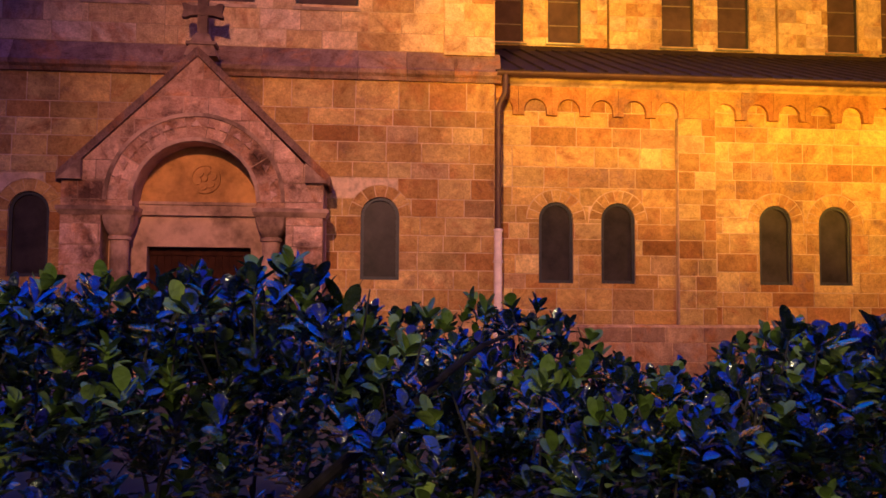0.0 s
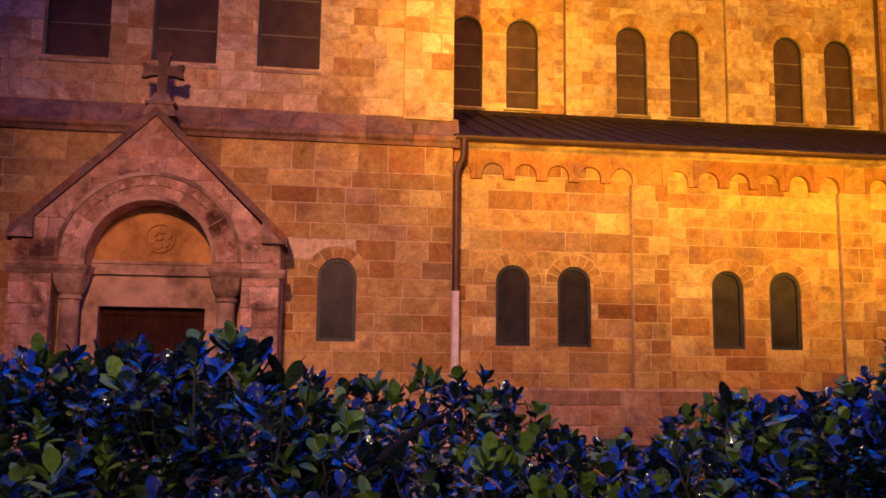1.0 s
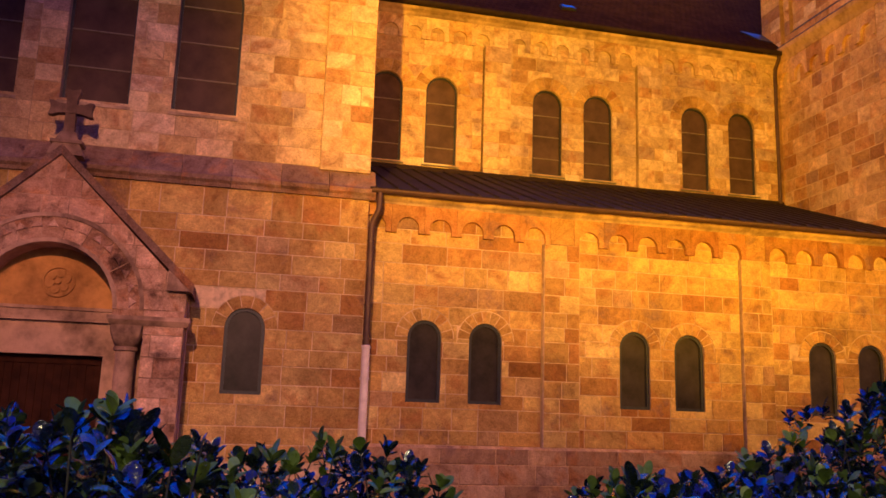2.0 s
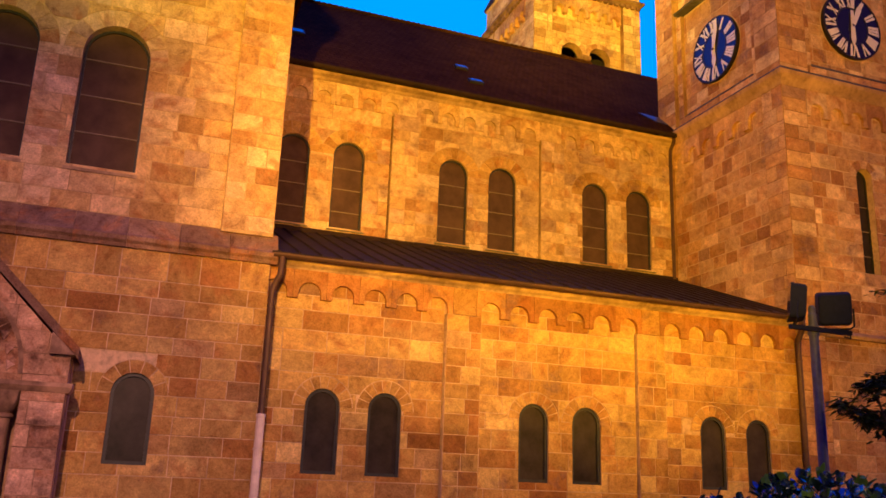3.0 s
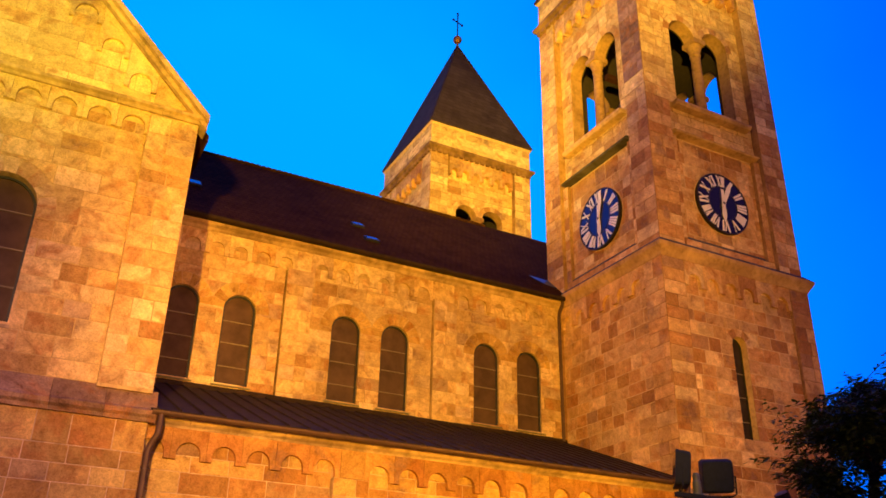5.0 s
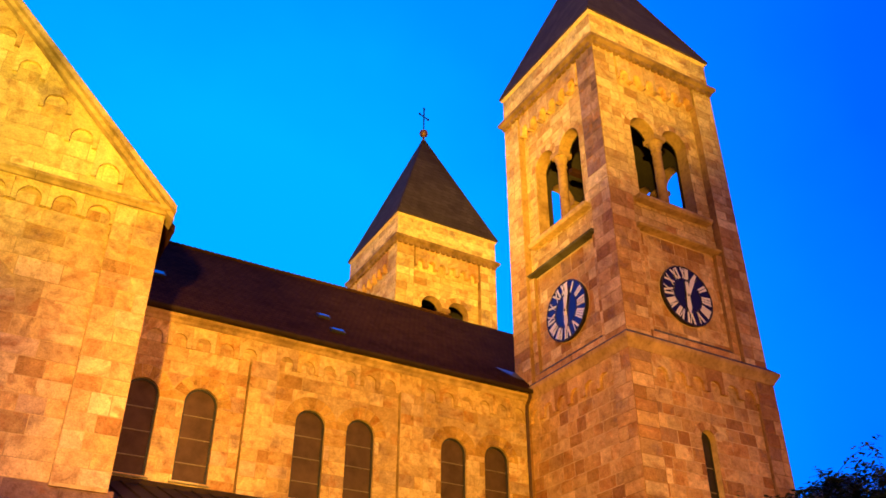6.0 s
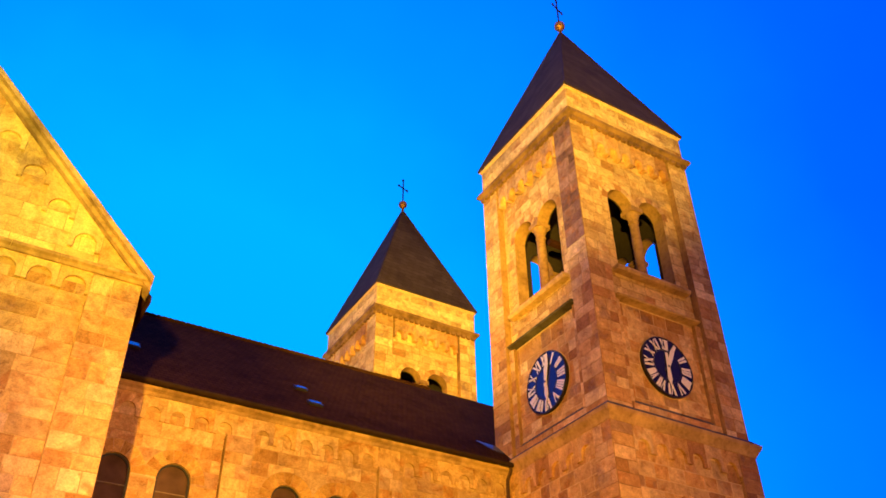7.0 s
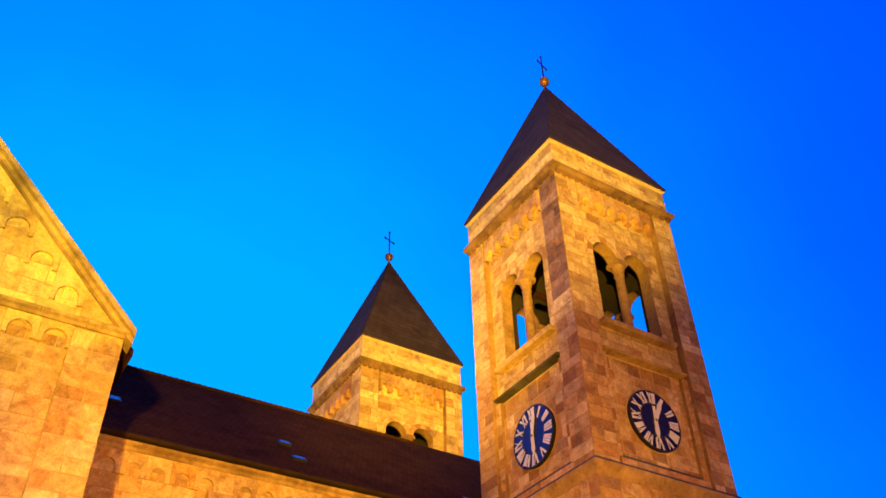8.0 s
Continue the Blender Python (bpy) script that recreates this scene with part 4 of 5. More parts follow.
for sgn in (1, -1):
    s = Soup()
    e = YR - sgn * (YR - YE)
    s.hull([(-4.95, e, ZE), (-4.95, YR, ZR), (-4.95, YR, ZR - 0.18), (-4.95, e, ZE - 0.12)], [(19.3, e, ZE), (19.3, YR, ZR), (19.3, YR, ZR - 0.18), (19.3, e, ZE - 0.12)])
    part("roof", s.data, ROOF_TILE, nave, "large dark brown tiled roof slope")
SL = (ZR - ZE) / (YR - YE)
for k in range(64):
    x = 0.6 + k * 0.21
    part("ridge_tile", tube([(x, YR, ZR - 0.01), (x + 0.03, YR, ZR), (x + 0.19, YR, ZR - 0.012), (x + 0.23, YR, ZR - 0.02)], [0.085, 0.105, 0.09, 0.085], 8), ROOF_TILE, nave)
part("north_wall", Soup().box(-4.9, 19.2, 15.7, 16.2, 0, 12.8).data, TRIM, nave)
s = Soup()
s.hull([(19.2, 5.0, 0), (19.2, 15.8, 0), (19.2, 15.8, 12.6), (19.2, YR, 17.9), (19.2, 5.0, 12.6)], [(19.0, 5.0, 0), (19.0, 15.8, 0), (19.0, 15.8, 12.6), (19.0, YR, 17.9), (19.0, 5.0, 12.6)])
part("west_wall", s.data, TRIM, nave)


def skylight(x, y, w, l, label):
    """A small roof hatch lying on the slope."""
    ang = math.degrees(math.atan(SL))
    m = pose(x, y, ZE + SL * (y - YE)) @ pose(0, 0, 0.01, ang, 0, 0)
    ob = new("roof_hatch")
    ob.matrix_basis = m
    AT[ob.name] = m
    tagged(ob, label, "roof hatch", "hatches in the nave roof")
    part("hatch_frame", Soup().box(-w / 2, w / 2, -l / 2, l / 2, 0.0, 0.07).data, IRON, ob, place=m)
    part("hatch_pane", Soup().box(-w / 2 + 0.05, w / 2 - 0.05, -l / 2 + 0.05, l / 2 - 0.05, 0.07, 0.085).data, SKYLIGHT, ob, place=m)


skylight(7.02, 6.47, 0.42, 0.30, "small glazed roof hatch reflecting the sky")
skylight(7.12, 5.42, 0.46, 0.30, "small glazed roof hatch reflecting the sky")
skylight(1.74, 6.65, 0.45, 0.45, "small glazed roof hatch in shade")
fl = Soup()
corners = ((13.05, 5.62), (13.78, 5.5), (13.78, 5.0), (13.40, 5.1))
fl.hull([(x, y, ZE + SL * (y - YE) + 0.02) for x, y in corners], [(x, y, ZE + SL * (y - YE) + 0.05) for x, y in corners])
part("flashing", fl.data, simple("zinc_flashing", (0.030, 0.034, 0.060), 0.35, 0.0, 0.1, 3.0, 0.1, 0.5), nave, "grey zinc flashing beside the tower")

# ---- bell towers ----


def square(profile):
    """(half width, z) rings of a square shaft, closed."""
    v, f = [], []
    for h, z in profile:
        v += [(h * sx, h * sy, z) for sx, sy in ((-1, -1), (1, -1), (1, 1), (-1, 1))]
    for k in range(len(profile) - 1):
        f += [(k * 4 + i, k * 4 + (i + 1) % 4, k * 4 + 4 + (i + 1) % 4, k * 4 + 4 + i) for i in range(4)]
    f += [(3, 2, 1, 0), tuple(range(len(profile) * 4 - 4, len(profile) * 4))]
    return v, f


ROMAN = ("I", "II", "III", "IIII", "V", "VI", "VII", "VIII", "IX", "X", "XI", "XII")


def numeral(text, h=0.36):
    """A Roman numeral from straight strokes, standing on its foot, splayed towards its top."""
    s = Soup()
    wide = {"I": 0.10, "V": 0.24, "X": 0.24}
    total = sum(wide[c] for c in text)
    squeeze = min(1.0, 0.33 / total)
    u = -total * squeeze / 2
    def stroke(ua, ub, t):
        t *= 0.45 + 0.55 * squeeze
        s.prism([(0.80 * ua - t * 0.42, 0), (0.80 * ua + t * 0.42, 0), (1.12 * ub + t * 0.58, h), (1.12 * ub - t * 0.58, h)], -0.012, 0.0)
    for c in text:
        w = wide[c] * squeeze
        if c == "I":
            stroke(u + w / 2, u + w / 2, 0.072)
        elif c == "V":
            stroke(u + w / 2, u + 0.04, 0.07)
            stroke(u + w / 2, u + w - 0.03, 0.035)
        else:
            stroke(u + w - 0.04, u + 0.04, 0.07)
            stroke(u + 0.03, u + w - 0.03, 0.035)
        u += w
    return s.data


def clock(parent, place, minute):
    """Dial of 1 m radius with white numerals and an inner ring, a few minutes past six."""
    n, R = 40, 1.02
    s = Soup()
    s.prism([(R * math.cos(2 * math.pi * i / n), R * math.sin(2 * math.pi * i / n)) for i in range(n)], -0.05, 0.10)
    dial = part("clock", s.data, DIAL, parent, "dark round clock dial with white Roman numerals", place)
    rim = Soup()
    for i in range(n):
        t0, t1 = 2 * math.pi * i / n, 2 * math.pi * (i + 1) / n
        rim.prism([(R * 1.03 * math.cos(t0), R * 1.03 * math.sin(t0)), (R * 1.03 * math.cos(t1), R * 1.03 * math.sin(t1)), (R * math.cos(t1), R * math.sin(t1)), (R * math.cos(t0), R * math.sin(t0))], -0.07, 0.02)
    part("rim", rim.welded(), IRON, dial, place=place)
    for k, text in enumerate(ROMAN):
        part("numeral", numeral(text, 0.38), NUMERAL, dial, place=place @ pose(0, -0.052, 0, 0, 30 * (k + 1), 0) @ pose(0, 0, 0.60))
    inner = Soup()
    for i in range(n):
        t0, t1 = 2 * math.pi * i / n, 2 * math.pi * (i + 1) / n
        inner.prism([(0.575 * math.cos(t0), 0.575 * math.sin(t0)), (0.575 * math.cos(t1), 0.575 * math.sin(t1)), (0.545 * math.cos(t1), 0.545 * math.sin(t1)), (0.545 * math.cos(t0), 0.545 * math.sin(t0))], -0.058, -0.05)
    part("inner_ring", inner.welded(), IRON, dial, place=place)
    part("hub", lathe([(0.045, 0.0), (0.045, 0.05), (0.025, 0.06)], 14), IRON, dial, place=place @ pose(0, -0.06, 0, 90, 0, 0))
    for name, turn, length, tail, w in (("minute_hand", minute, 0.97, 0.16, 0.12), ("hour_hand", 180 + minute / 12, 0.70, 0.50, 0.13)):
        h = Soup()
        h.prism([(-w * 0.45, -tail), (w * 0.45, -tail), (w * 0.5, 0), (w * 0.75, length * 0.62), (0, length), (-w * 0.75, length * 0.62), (-w * 0.5, 0)], -0.085 - (turn < 90) * 0.02, -0.075 - (turn < 90) * 0.02)
        part(name, h.data, NUMERAL, dial, "white clock hand", place @ pose(0, 0, 0, 0, turn, 0))
    return dial


def bell_tower(x, y, label, stone_parts):
    T = pose(x, y, 0)
    tw = thing("bell_tower", x, y, 0, label, "bell tower", "the two bell towers")
    HL, HU = 2.92, 2.86
    DR = 0.27  # depth of the upper panels
    rng = random.Random(11 if stone_parts else 12)
    joined = {}
    made = 0
    def face(turn, h):
        return T @ pose(0, 0, 0, 0, 0, turn) @ pose(0, -h, 0)
    part("plinth", square([(HL + 0.12, 0), (HL + 0.12, 1.05), (HL + 0.05, 1.13)]), TRIM, tw, place=T)
    for turn in (0, -90, 180, 90):
        FL, FU = face(turn, HL), face(turn, HU)
        seen = turn in (0, -90)
        # lower stage
        hole = [arch_hole(-0.22, 0.56, 7.65, 10.36)] if turn == 0 else []
        pier = part("corner_pier", Soup().box(-HL, -HL + 0.8, 0.0, 0.8, 0.0, 12.6).data, TOWER_EDGE, tw, place=FL)
        wall = part("wall", wall_panel(rect(-HL + 0.8, HL - 0.8, 0.0, 12.6), hole, 0.10, 0.7), TOWER_JOINT, tw, "sandstone blocks in courses, pinkish and buff", FL)
        s = Soup()
        s.run([(0.1, 5.80), (-0.05, 5.80), (-0.10, 5.88), (-0.05, 5.95), (0.1, 6.0)], -HL, HL)
        part("string_course", s.data, TOWER_TRIM, tw, place=FL)
        if turn == 0:
            voussoirs(wall, FL, -0.22, 10.36, 0.28, 0.24, 5, 0.10, mat=TOWER_STONE)
            arched_window(tw, FL, -0.22, 0.56, 7.65, 10.64, 0.34, GLASS, [8.2, 8.9, 9.6], "narrow slit window with a round head", None, 0.03)
        if seen:
            low = 0.0 if stone_parts else 11.5
            sets = [(rect(-HL, -HL + 0.8, low, 12.6), [], 0.0), (rect(HL - 0.8, HL, low, 12.6), [], 0.0),
                    (rect(-HL + 0.8, HL - 0.8, low, 12.2), hole + [half_disc(-0.22, 0.52, 10.36)] * (turn == 0), 0.10)]
            for outline, hs, d in sets:
                blocks = ashlar(rng, outline, hs, 0.34, 0.46, (0.40, 0.80), 0.026)
                if stone_parts and turn == 0 and made + len(blocks) < 310:
                    lay(rng, wall, FL, blocks, d, 0.008, mat=TOWER_STONE)
                    made += len(blocks)
                else:
                    lay(rng, wall, FL, blocks, d, 0.008, joined=joined.setdefault(("low", turn), Soup()))
            arcade(tw, FL, -2.10, 6, 0.70, 11.85, 12.25, 12.6, 0.0, 0.10, 0.23, TOWER_STONE)
        # clock stage and belfry
        part("corner_pier", Soup().box(-HU, -HU + 0.95, 0.0, 0.95, 12.95, 24.6).data, TOWER_EDGE, tw, place=FU)
        part("wall", wall_panel(rect(-HU + 0.95, HU - 0.95, 12.95, 17.25), [], DR, 0.7), TOWER_JOINT, tw, place=FU)
        bh = [rect(-1.31, 1.31, 18.45, 21.62), half_disc(-0.74, 0.57, 21.60), half_disc(0.74, 0.57, 21.60)]
        part("belfry_wall", wall_panel(rect(-HU + 0.95, HU - 0.95, 17.25, 24.6), bh, DR, 0.75), TOWER_EDGE, tw, "yellow floodlit sandstone round the twin sound openings", FU)
        # near-black skin added inside the walls so that the openings look dark
        part("lining", wall_panel(rect(-HU + 0.96, HU - 0.96, 18.4, 24.5), bh, 0.755, 0.80), LINING, tw, "near-black inner skin of the belfry", FU)
        if seen:
            j = joined.setdefault(("up", turn), Soup())
            ring = [half_disc(-0.74, 0.57 + 0.26, 21.60), half_disc(0.74, 0.57 + 0.26, 21.60)]
            circle = [(1.07 * math.cos(2 * math.pi * i / 24), 15.12 + 1.07 * math.sin(2 * math.pi * i / 24)) for i in range(24)]
            b0 = 12.95 if stone_parts else 17.3
            # the upper right pier of this face has darker mauve blocks
            mauve_corner = stone_parts and turn == -90
            if mauve_corner:
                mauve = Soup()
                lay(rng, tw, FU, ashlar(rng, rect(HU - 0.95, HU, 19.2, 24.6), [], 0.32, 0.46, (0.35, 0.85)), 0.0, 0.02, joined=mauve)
                part("masonry", mauve.data, MAUVE_STONE, tw, "dark mauve corner stones", FU, "stuff")
            for outline, hs, d in ((rect(-HU, -HU + 0.95, b0, 18.3), [], 0.0), (rect(HU - 0.95, HU, b0, 18.3), [], 0.0),
                                   (rect(-HU, -HU + 0.95, 18.3, 24.6), [], 0.0), (rect(HU - 0.95, HU, 18.3, 19.2 if mauve_corner else 24.6), [], 0.0),
                                   (rect(-HU + 0.95, HU - 0.95, 12.95, 17.1), [circle], DR), (rect(-HU + 0.95, HU - 0.95, 17.4, 24.0), bh + ring, DR)):
                lay(rng, tw, FU, ashlar(rng, outline, hs, 0.34, 0.46, (0.40, 0.80), 0.026), d, 0.008, joined=j if outline[0][1] < 17.2 else joined.setdefault(("belfry", turn), Soup()))
            arcade(tw, FU, -1.80, 6, 0.60, 23.55, 23.95, 24.6, 0.0, DR, 0.19, TOWER_STONE)
            lay(rng, tw, face(turn, 2.86), ashlar(rng, rect(-2.86, 2.86, 24.98, 26.1), [], 0.33, 0.42, (0.5, 1.0)), 0.0, joined=joined.setdefault(("top", turn), Soup()))
            for sx in (-0.74, 0.74):
                voussoirs(tw, FU, sx, 21.60, 0.57, 0.24, 7, DR, mat=TOWER_STONE)
        s = Soup()
        s.run([(0.30, 17.15), (-0.02, 17.18), (-0.06, 17.23), (0.0, 17.29), (0.30, 17.34)], -1.78, 1.78)
        # the left face's ledge is coloured dark for its shadow line
        part("ledge", s.data, SLOPE_STONE if turn == -90 else TOWER_TRIM, tw, "stone ledge below the belfry", FU)
        s = Soup()
        s.run([(0.30, 18.28), (0.0, 18.28), (-0.06, 18.36), (-0.06, 18.44), (0.75, 18.45)], -1.62, 1.62)
        part("sill", s.data, TOWER_TRIM, tw, place=FU)
        s = Soup()
        s.run([(0.28, 13.48), (0.125, 13.485), (0.125, 13.50), (0.28, 13.66)], -1.62, 1.62)
        # dark colour draws the shadow line at the panel's foot
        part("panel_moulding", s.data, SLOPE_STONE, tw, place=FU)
        # inner step of the clock panel
        frame_side = rect(-HU + 0.952, -1.64, 13.5, 17.14), rect(1.64, HU - 0.952, 13.5, 17.14), rect(-HU + 0.952, HU - 0.952, 13.03, 13.49)
        for outline in frame_side:
            stile = part("panel_frame", wall_panel(outline, [], DR * 0.5, DR + 0.01), TOWER_EDGE, tw, place=FU)
            if seen and stone_parts:
                lay(rng, stile, FU, ashlar(rng, outline, [], 0.34, 0.46, (0.5, 0.9)), DR * 0.5, 0.012, mat=TOWER_STONE)
        col = part("column", lathe([(0.24, 18.45), (0.24, 18.55), (0.26, 18.60), (0.18, 18.72), (0.165, 21.0), (0.20, 21.04), (0.17, 21.10), (0.19, 21.2), (0.27, 21.45)], 16), TOWER_EDGE, tw, "slim stone column between the openings", FU @ pose(0, 0.48, 0))
        part("capital", Soup().box(-0.27, 0.24, -0.3, 0.3, 21.45, 21.63).data, TOWER_EDGE, col, place=FU @ pose(0, 0.48, 0))
        if seen:
            clock(tw, FU @ pose(0, 0.18, 15.12), 25 if turn == 0 else 13)
    for (lvl, turn), s in joined.items():
        if s.v:
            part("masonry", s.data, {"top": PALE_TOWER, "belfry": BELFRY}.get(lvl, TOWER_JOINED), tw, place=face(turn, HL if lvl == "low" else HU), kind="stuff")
    part("cornice", square([(HL - 0.3, 12.58), (HL + 0.02, 12.60), (HL + 0.06, 12.70), (HL + 0.17, 12.86), (HL + 0.20, 12.97), (HU + 0.02, 12.99), (HU - 0.4, 12.99)]), TOWER_TRIM, tw, "moulded stone cornice below the clocks", T)
    # slope out of the floodlight, its shade put into the colour
    part("cornice_slope", square([(HL + 0.185, 12.975), (HU + 0.03, 13.18), (HU - 0.3, 13.18)]), SLOPE_STONE, tw, "dark sloping top of the cornice", T)
    part("upper_cornice", square([(HU - 0.4, 24.58), (HU + 0.02, 24.60), (HU + 0.08, 24.72), (HU + 0.19, 24.80), (HU + 0.20, 24.92), (HU + 0.03, 24.99), (HU - 0.4, 24.99)]), STAINED_TRIM, tw, "moulded stone cornice below the roof", T)
    for turn in (0, -90):
        for k in range(19):
            part("corbel", Soup().box(-0.10, 0.10, -0.13, 0.02, 24.50, 24.66).data, STAINED_TRIM, tw, place=face(turn, HU) @ pose(-2.73 + k * 0.303, 0, 0))
    part("parapet", square([(2.86, 24.95), (2.86, 26.12), (2.93, 26.16), (2.95, 26.24), (2.7, 26.25)]), TOWER_JOINT, tw, place=T)
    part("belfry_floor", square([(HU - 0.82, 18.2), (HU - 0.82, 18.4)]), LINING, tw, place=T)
    part("bell", lathe([(0.02, 20.9), (0.22, 20.88), (0.30, 20.6), (0.36, 20.2), (0.5, 19.85), (0.46, 19.82), (0.1, 19.9)], 20), BRONZE, tw, "dark bronze bell", T)
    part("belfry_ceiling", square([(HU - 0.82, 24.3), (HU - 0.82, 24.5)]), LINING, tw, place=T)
    part("bell_beam", Soup().box(-2.0, 2.0, -0.1, 0.1, 20.95, 21.15).data, DOOR_WOOD, tw, place=T)
    roof = part("roof", square([(2.97, 26.22), (2.97, 26.28), (0.03, 34.02)]), SLATE, tw, "steep dark slate pyramid roof", T)
    for k in range(4):
        a = math.pi / 4 + k * math.pi / 2
        part("hip", tube([(2.97 * math.sqrt(2) * math.cos(a), 2.97 * math.sqrt(2) * math.sin(a), 26.28), (0.03 * math.cos(a), 0.03 * math.sin(a), 34.02)], 0.04, 6), SHEET, roof, place=T)
    fin = part("finial", lathe([(0.09, 33.85), (0.07, 34.1), (0.05, 34.2), (0.12, 34.24), (0.22, 34.34), (0.255, 34.47), (0.22, 34.60), (0.1, 34.70), (0.035, 34.74), (0.03, 34.8)], 18), GILT, tw, "gilded ball on the roof tip", T)
    c = Soup()
    c.box(-0.03, 0.03, -0.025, 0.025, 34.75, 36.35)
    c.box(-0.34, 0.34, -0.022, 0.022, 35.72, 35.78)
    for cu, cz3 in ((-0.36, 35.75), (0.36, 35.75), (0, 36.38)):
        c.prism([(cu + 0.10, cz3), (cu, cz3 + 0.10), (cu - 0.10, cz3), (cu, cz3 - 0.10)], -0.02, 0.02)
    part("cross", c.data, IRON, fin, "thin wrought iron cross", T @ pose(0, 0, 0, 0, 0, 18))
    return tw


bell_tower(16.69, 2.75, "sandstone bell tower with clocks, belfry and pyramid roof", True)
bell_tower(16.69, 18.05, "sandstone bell tower behind the nave with pyramid roof", False)

# ---- floodlight post ----


def head(parent, m, w, h, depth):
    """A floodlight head: rounded housing, front glass, yoke. Its glass faces +y of its pose."""
    s = Soup()
    def ring(f, y):
        c = 0.22
        pts = []
        for sx, sz, a0 in ((1, -1, -90), (1, 1, 0), (-1, 1, 90), (-1, -1, 180)):
            for k in range(4):
                a = radians(a0 + 30 * k)
                pts.append((sx * (w / 2 * f - c * w / 2) + c * w / 2 * math.cos(a), y, sz * (h / 2 * f - c * h / 2) + c * h / 2 * math.sin(a)))
        return pts
    rings = [ring(0.86, -depth * 0.55), ring(0.95, -depth * 0.46), ring(0.99, -depth * 0.1), ring(1.0, depth * 0.2), ring(1.03, depth * 0.42), ring(1.03, depth * 0.48)]
    n = len(rings[0])
    for r in rings:
        s.v += r
    for k in range(len(rings) - 1):
        s.f += [(k * n + i, k * n + (i + 1) % n, k * n + n + (i + 1) % n, k * n + n + i) for i in range(n)]
    s.f += [tuple(range(n - 1, -1, -1)), tuple(range((len(rings) - 1) * n, len(rings) * n))]
    ho = part("housing", s.data, LAMP_PAINT, parent, "grey metal floodlight housing", m)
    g = Soup()
    g.prism([(q[0] * 0.92, q[2] * 0.92) for q in rings[-1]], depth * 0.484, depth * 0.50)
    part("front_glass", g.data, SKYLIGHT, ho, place=m)
    part("yoke", tube([(-w / 2 - 0.03, 0, 0), (-w / 2 - 0.03, 0, -h / 2 - 0.02), (-w / 2 + 0.05, 0, -h / 2 - 0.07), (w / 2 - 0.05, 0, -h / 2 - 0.07), (w / 2 + 0.03, 0, -h / 2 - 0.02), (w / 2 + 0.03, 0, 0)], 0.018, 8), LAMP_PAINT, ho, place=m)


LX, LY = 10.33, -4.25
post = thing("floodlight_post", LX, LY, 0, "grey steel post with two floodlight heads on a crossbar", "floodlight post")
part("pole", lathe([(0.13, 0.0), (0.13, 0.5), (0.10, 0.56), (0.092, 2.5), (0.083, 5.24), (0.066, 5.27)], 18), POST_METAL, post, place=pose(LX, LY, 0))
part("cap", lathe([(0.066, 5.25), (0.07, 5.29), (0.07, 5.36), (0.05, 5.41), (0.01, 5.42)], 16), POST_METAL, post, place=pose(LX, LY, 0))
part("crossbar", Soup().box(-0.66, 0.78, -0.045, 0.045, 4.89, 4.97).data, LAMP_PAINT, post, place=pose(LX, LY - 0.13, 0))
part("clamp", lathe([(0.08, 4.84), (0.108, 4.84), (0.108, 5.02), (0.08, 5.02)], 16), POST_METAL, post, place=pose(LX, LY, 0))
head(post, pose(LX + 0.53, LY - 0.02, 5.40, 12, 0, -38), 0.62, 0.64, 0.36)
head(post, pose(LX - 0.40, LY - 0.05, 5.42, 6, 0, 54), 0.60, 0.66, 0.28)
part("cable", tube([(LX + 0.80, LY + 0.02, 5.05), (LX + 0.90, LY, 4.98), (LX + 0.88, LY - 0.02, 4.86), (LX + 0.72, LY - 0.03, 4.87)], 0.016, 6), LAMP_PAINT, post)

# ---- foliage ----


def leaf_material(name, dark, young, split, rough, source="island", wax=1.45, gloss=0.9):
    m, nt, b = material(name)
    if source == "object":
        rnd = nt.nodes.new("ShaderNodeObjectInfo").outputs["Random"]
    else:
        rnd = nt.nodes.new("ShaderNodeNewGeometry").outputs["Random Per Island"]
    lo = tuple(c * 0.6 for c in dark)
    col = ramp(nt, rnd, [(0.0, lo), (split * 0.6, dark), (split, dark), (min(1, split + 0.12), young), (1.0, tuple(c * 1.3 for c in young))])
    col = mixed(nt, col, ramp(nt, noise_tex(nt, 26.0, 4.0), [(0.3, (0.65, 0.65, 0.6)), (0.7, (1.2, 1.2, 1.1))]), 0.7, "MULTIPLY")
    nt.links.new(col, b.inputs["Base Color"])
    sheen = nt.nodes.new("ShaderNodeMapRange")
    sheen.inputs["From Min"].default_value, sheen.inputs["From Max"].default_value = 0.35, 0.65
    sheen.inputs["To Min"].default_value, sheen.inputs["To Max"].default_value = rough * 0.8, min(1.0, rough * 2.2)
    nt.links.new(noise_tex(nt, 31.0, 3.0), sheen.inputs["Value"])
    nt.links.new(sheen.outputs[0], b.inputs["Roughness"])
    b.inputs["Specular IOR Level"].default_value = gloss
    b.inputs["IOR"].default_value = wax
    bumped(nt, b, noise_tex(nt, 55.0, 2.0, 0.5), 0.55, 0.009)
    return m


HEDGE_LEAF = leaf_material("hedge_leaf", (0.010, 0.019, 0.006), (0.050, 0.085, 0.020), 0.74, 0.13, wax=1.85, gloss=0.95)
YOUNG_LEAF = leaf_material("young_leaf", (0.15, 0.24, 0.035), (0.22, 0.30, 0.05), 0.60, 0.30, "object", gloss=0.5)
YOUNG_MASS = leaf_material("young_leaves", (0.14, 0.22, 0.035), (0.21, 0.28, 0.05), 0.60, 0.30, gloss=0.5)
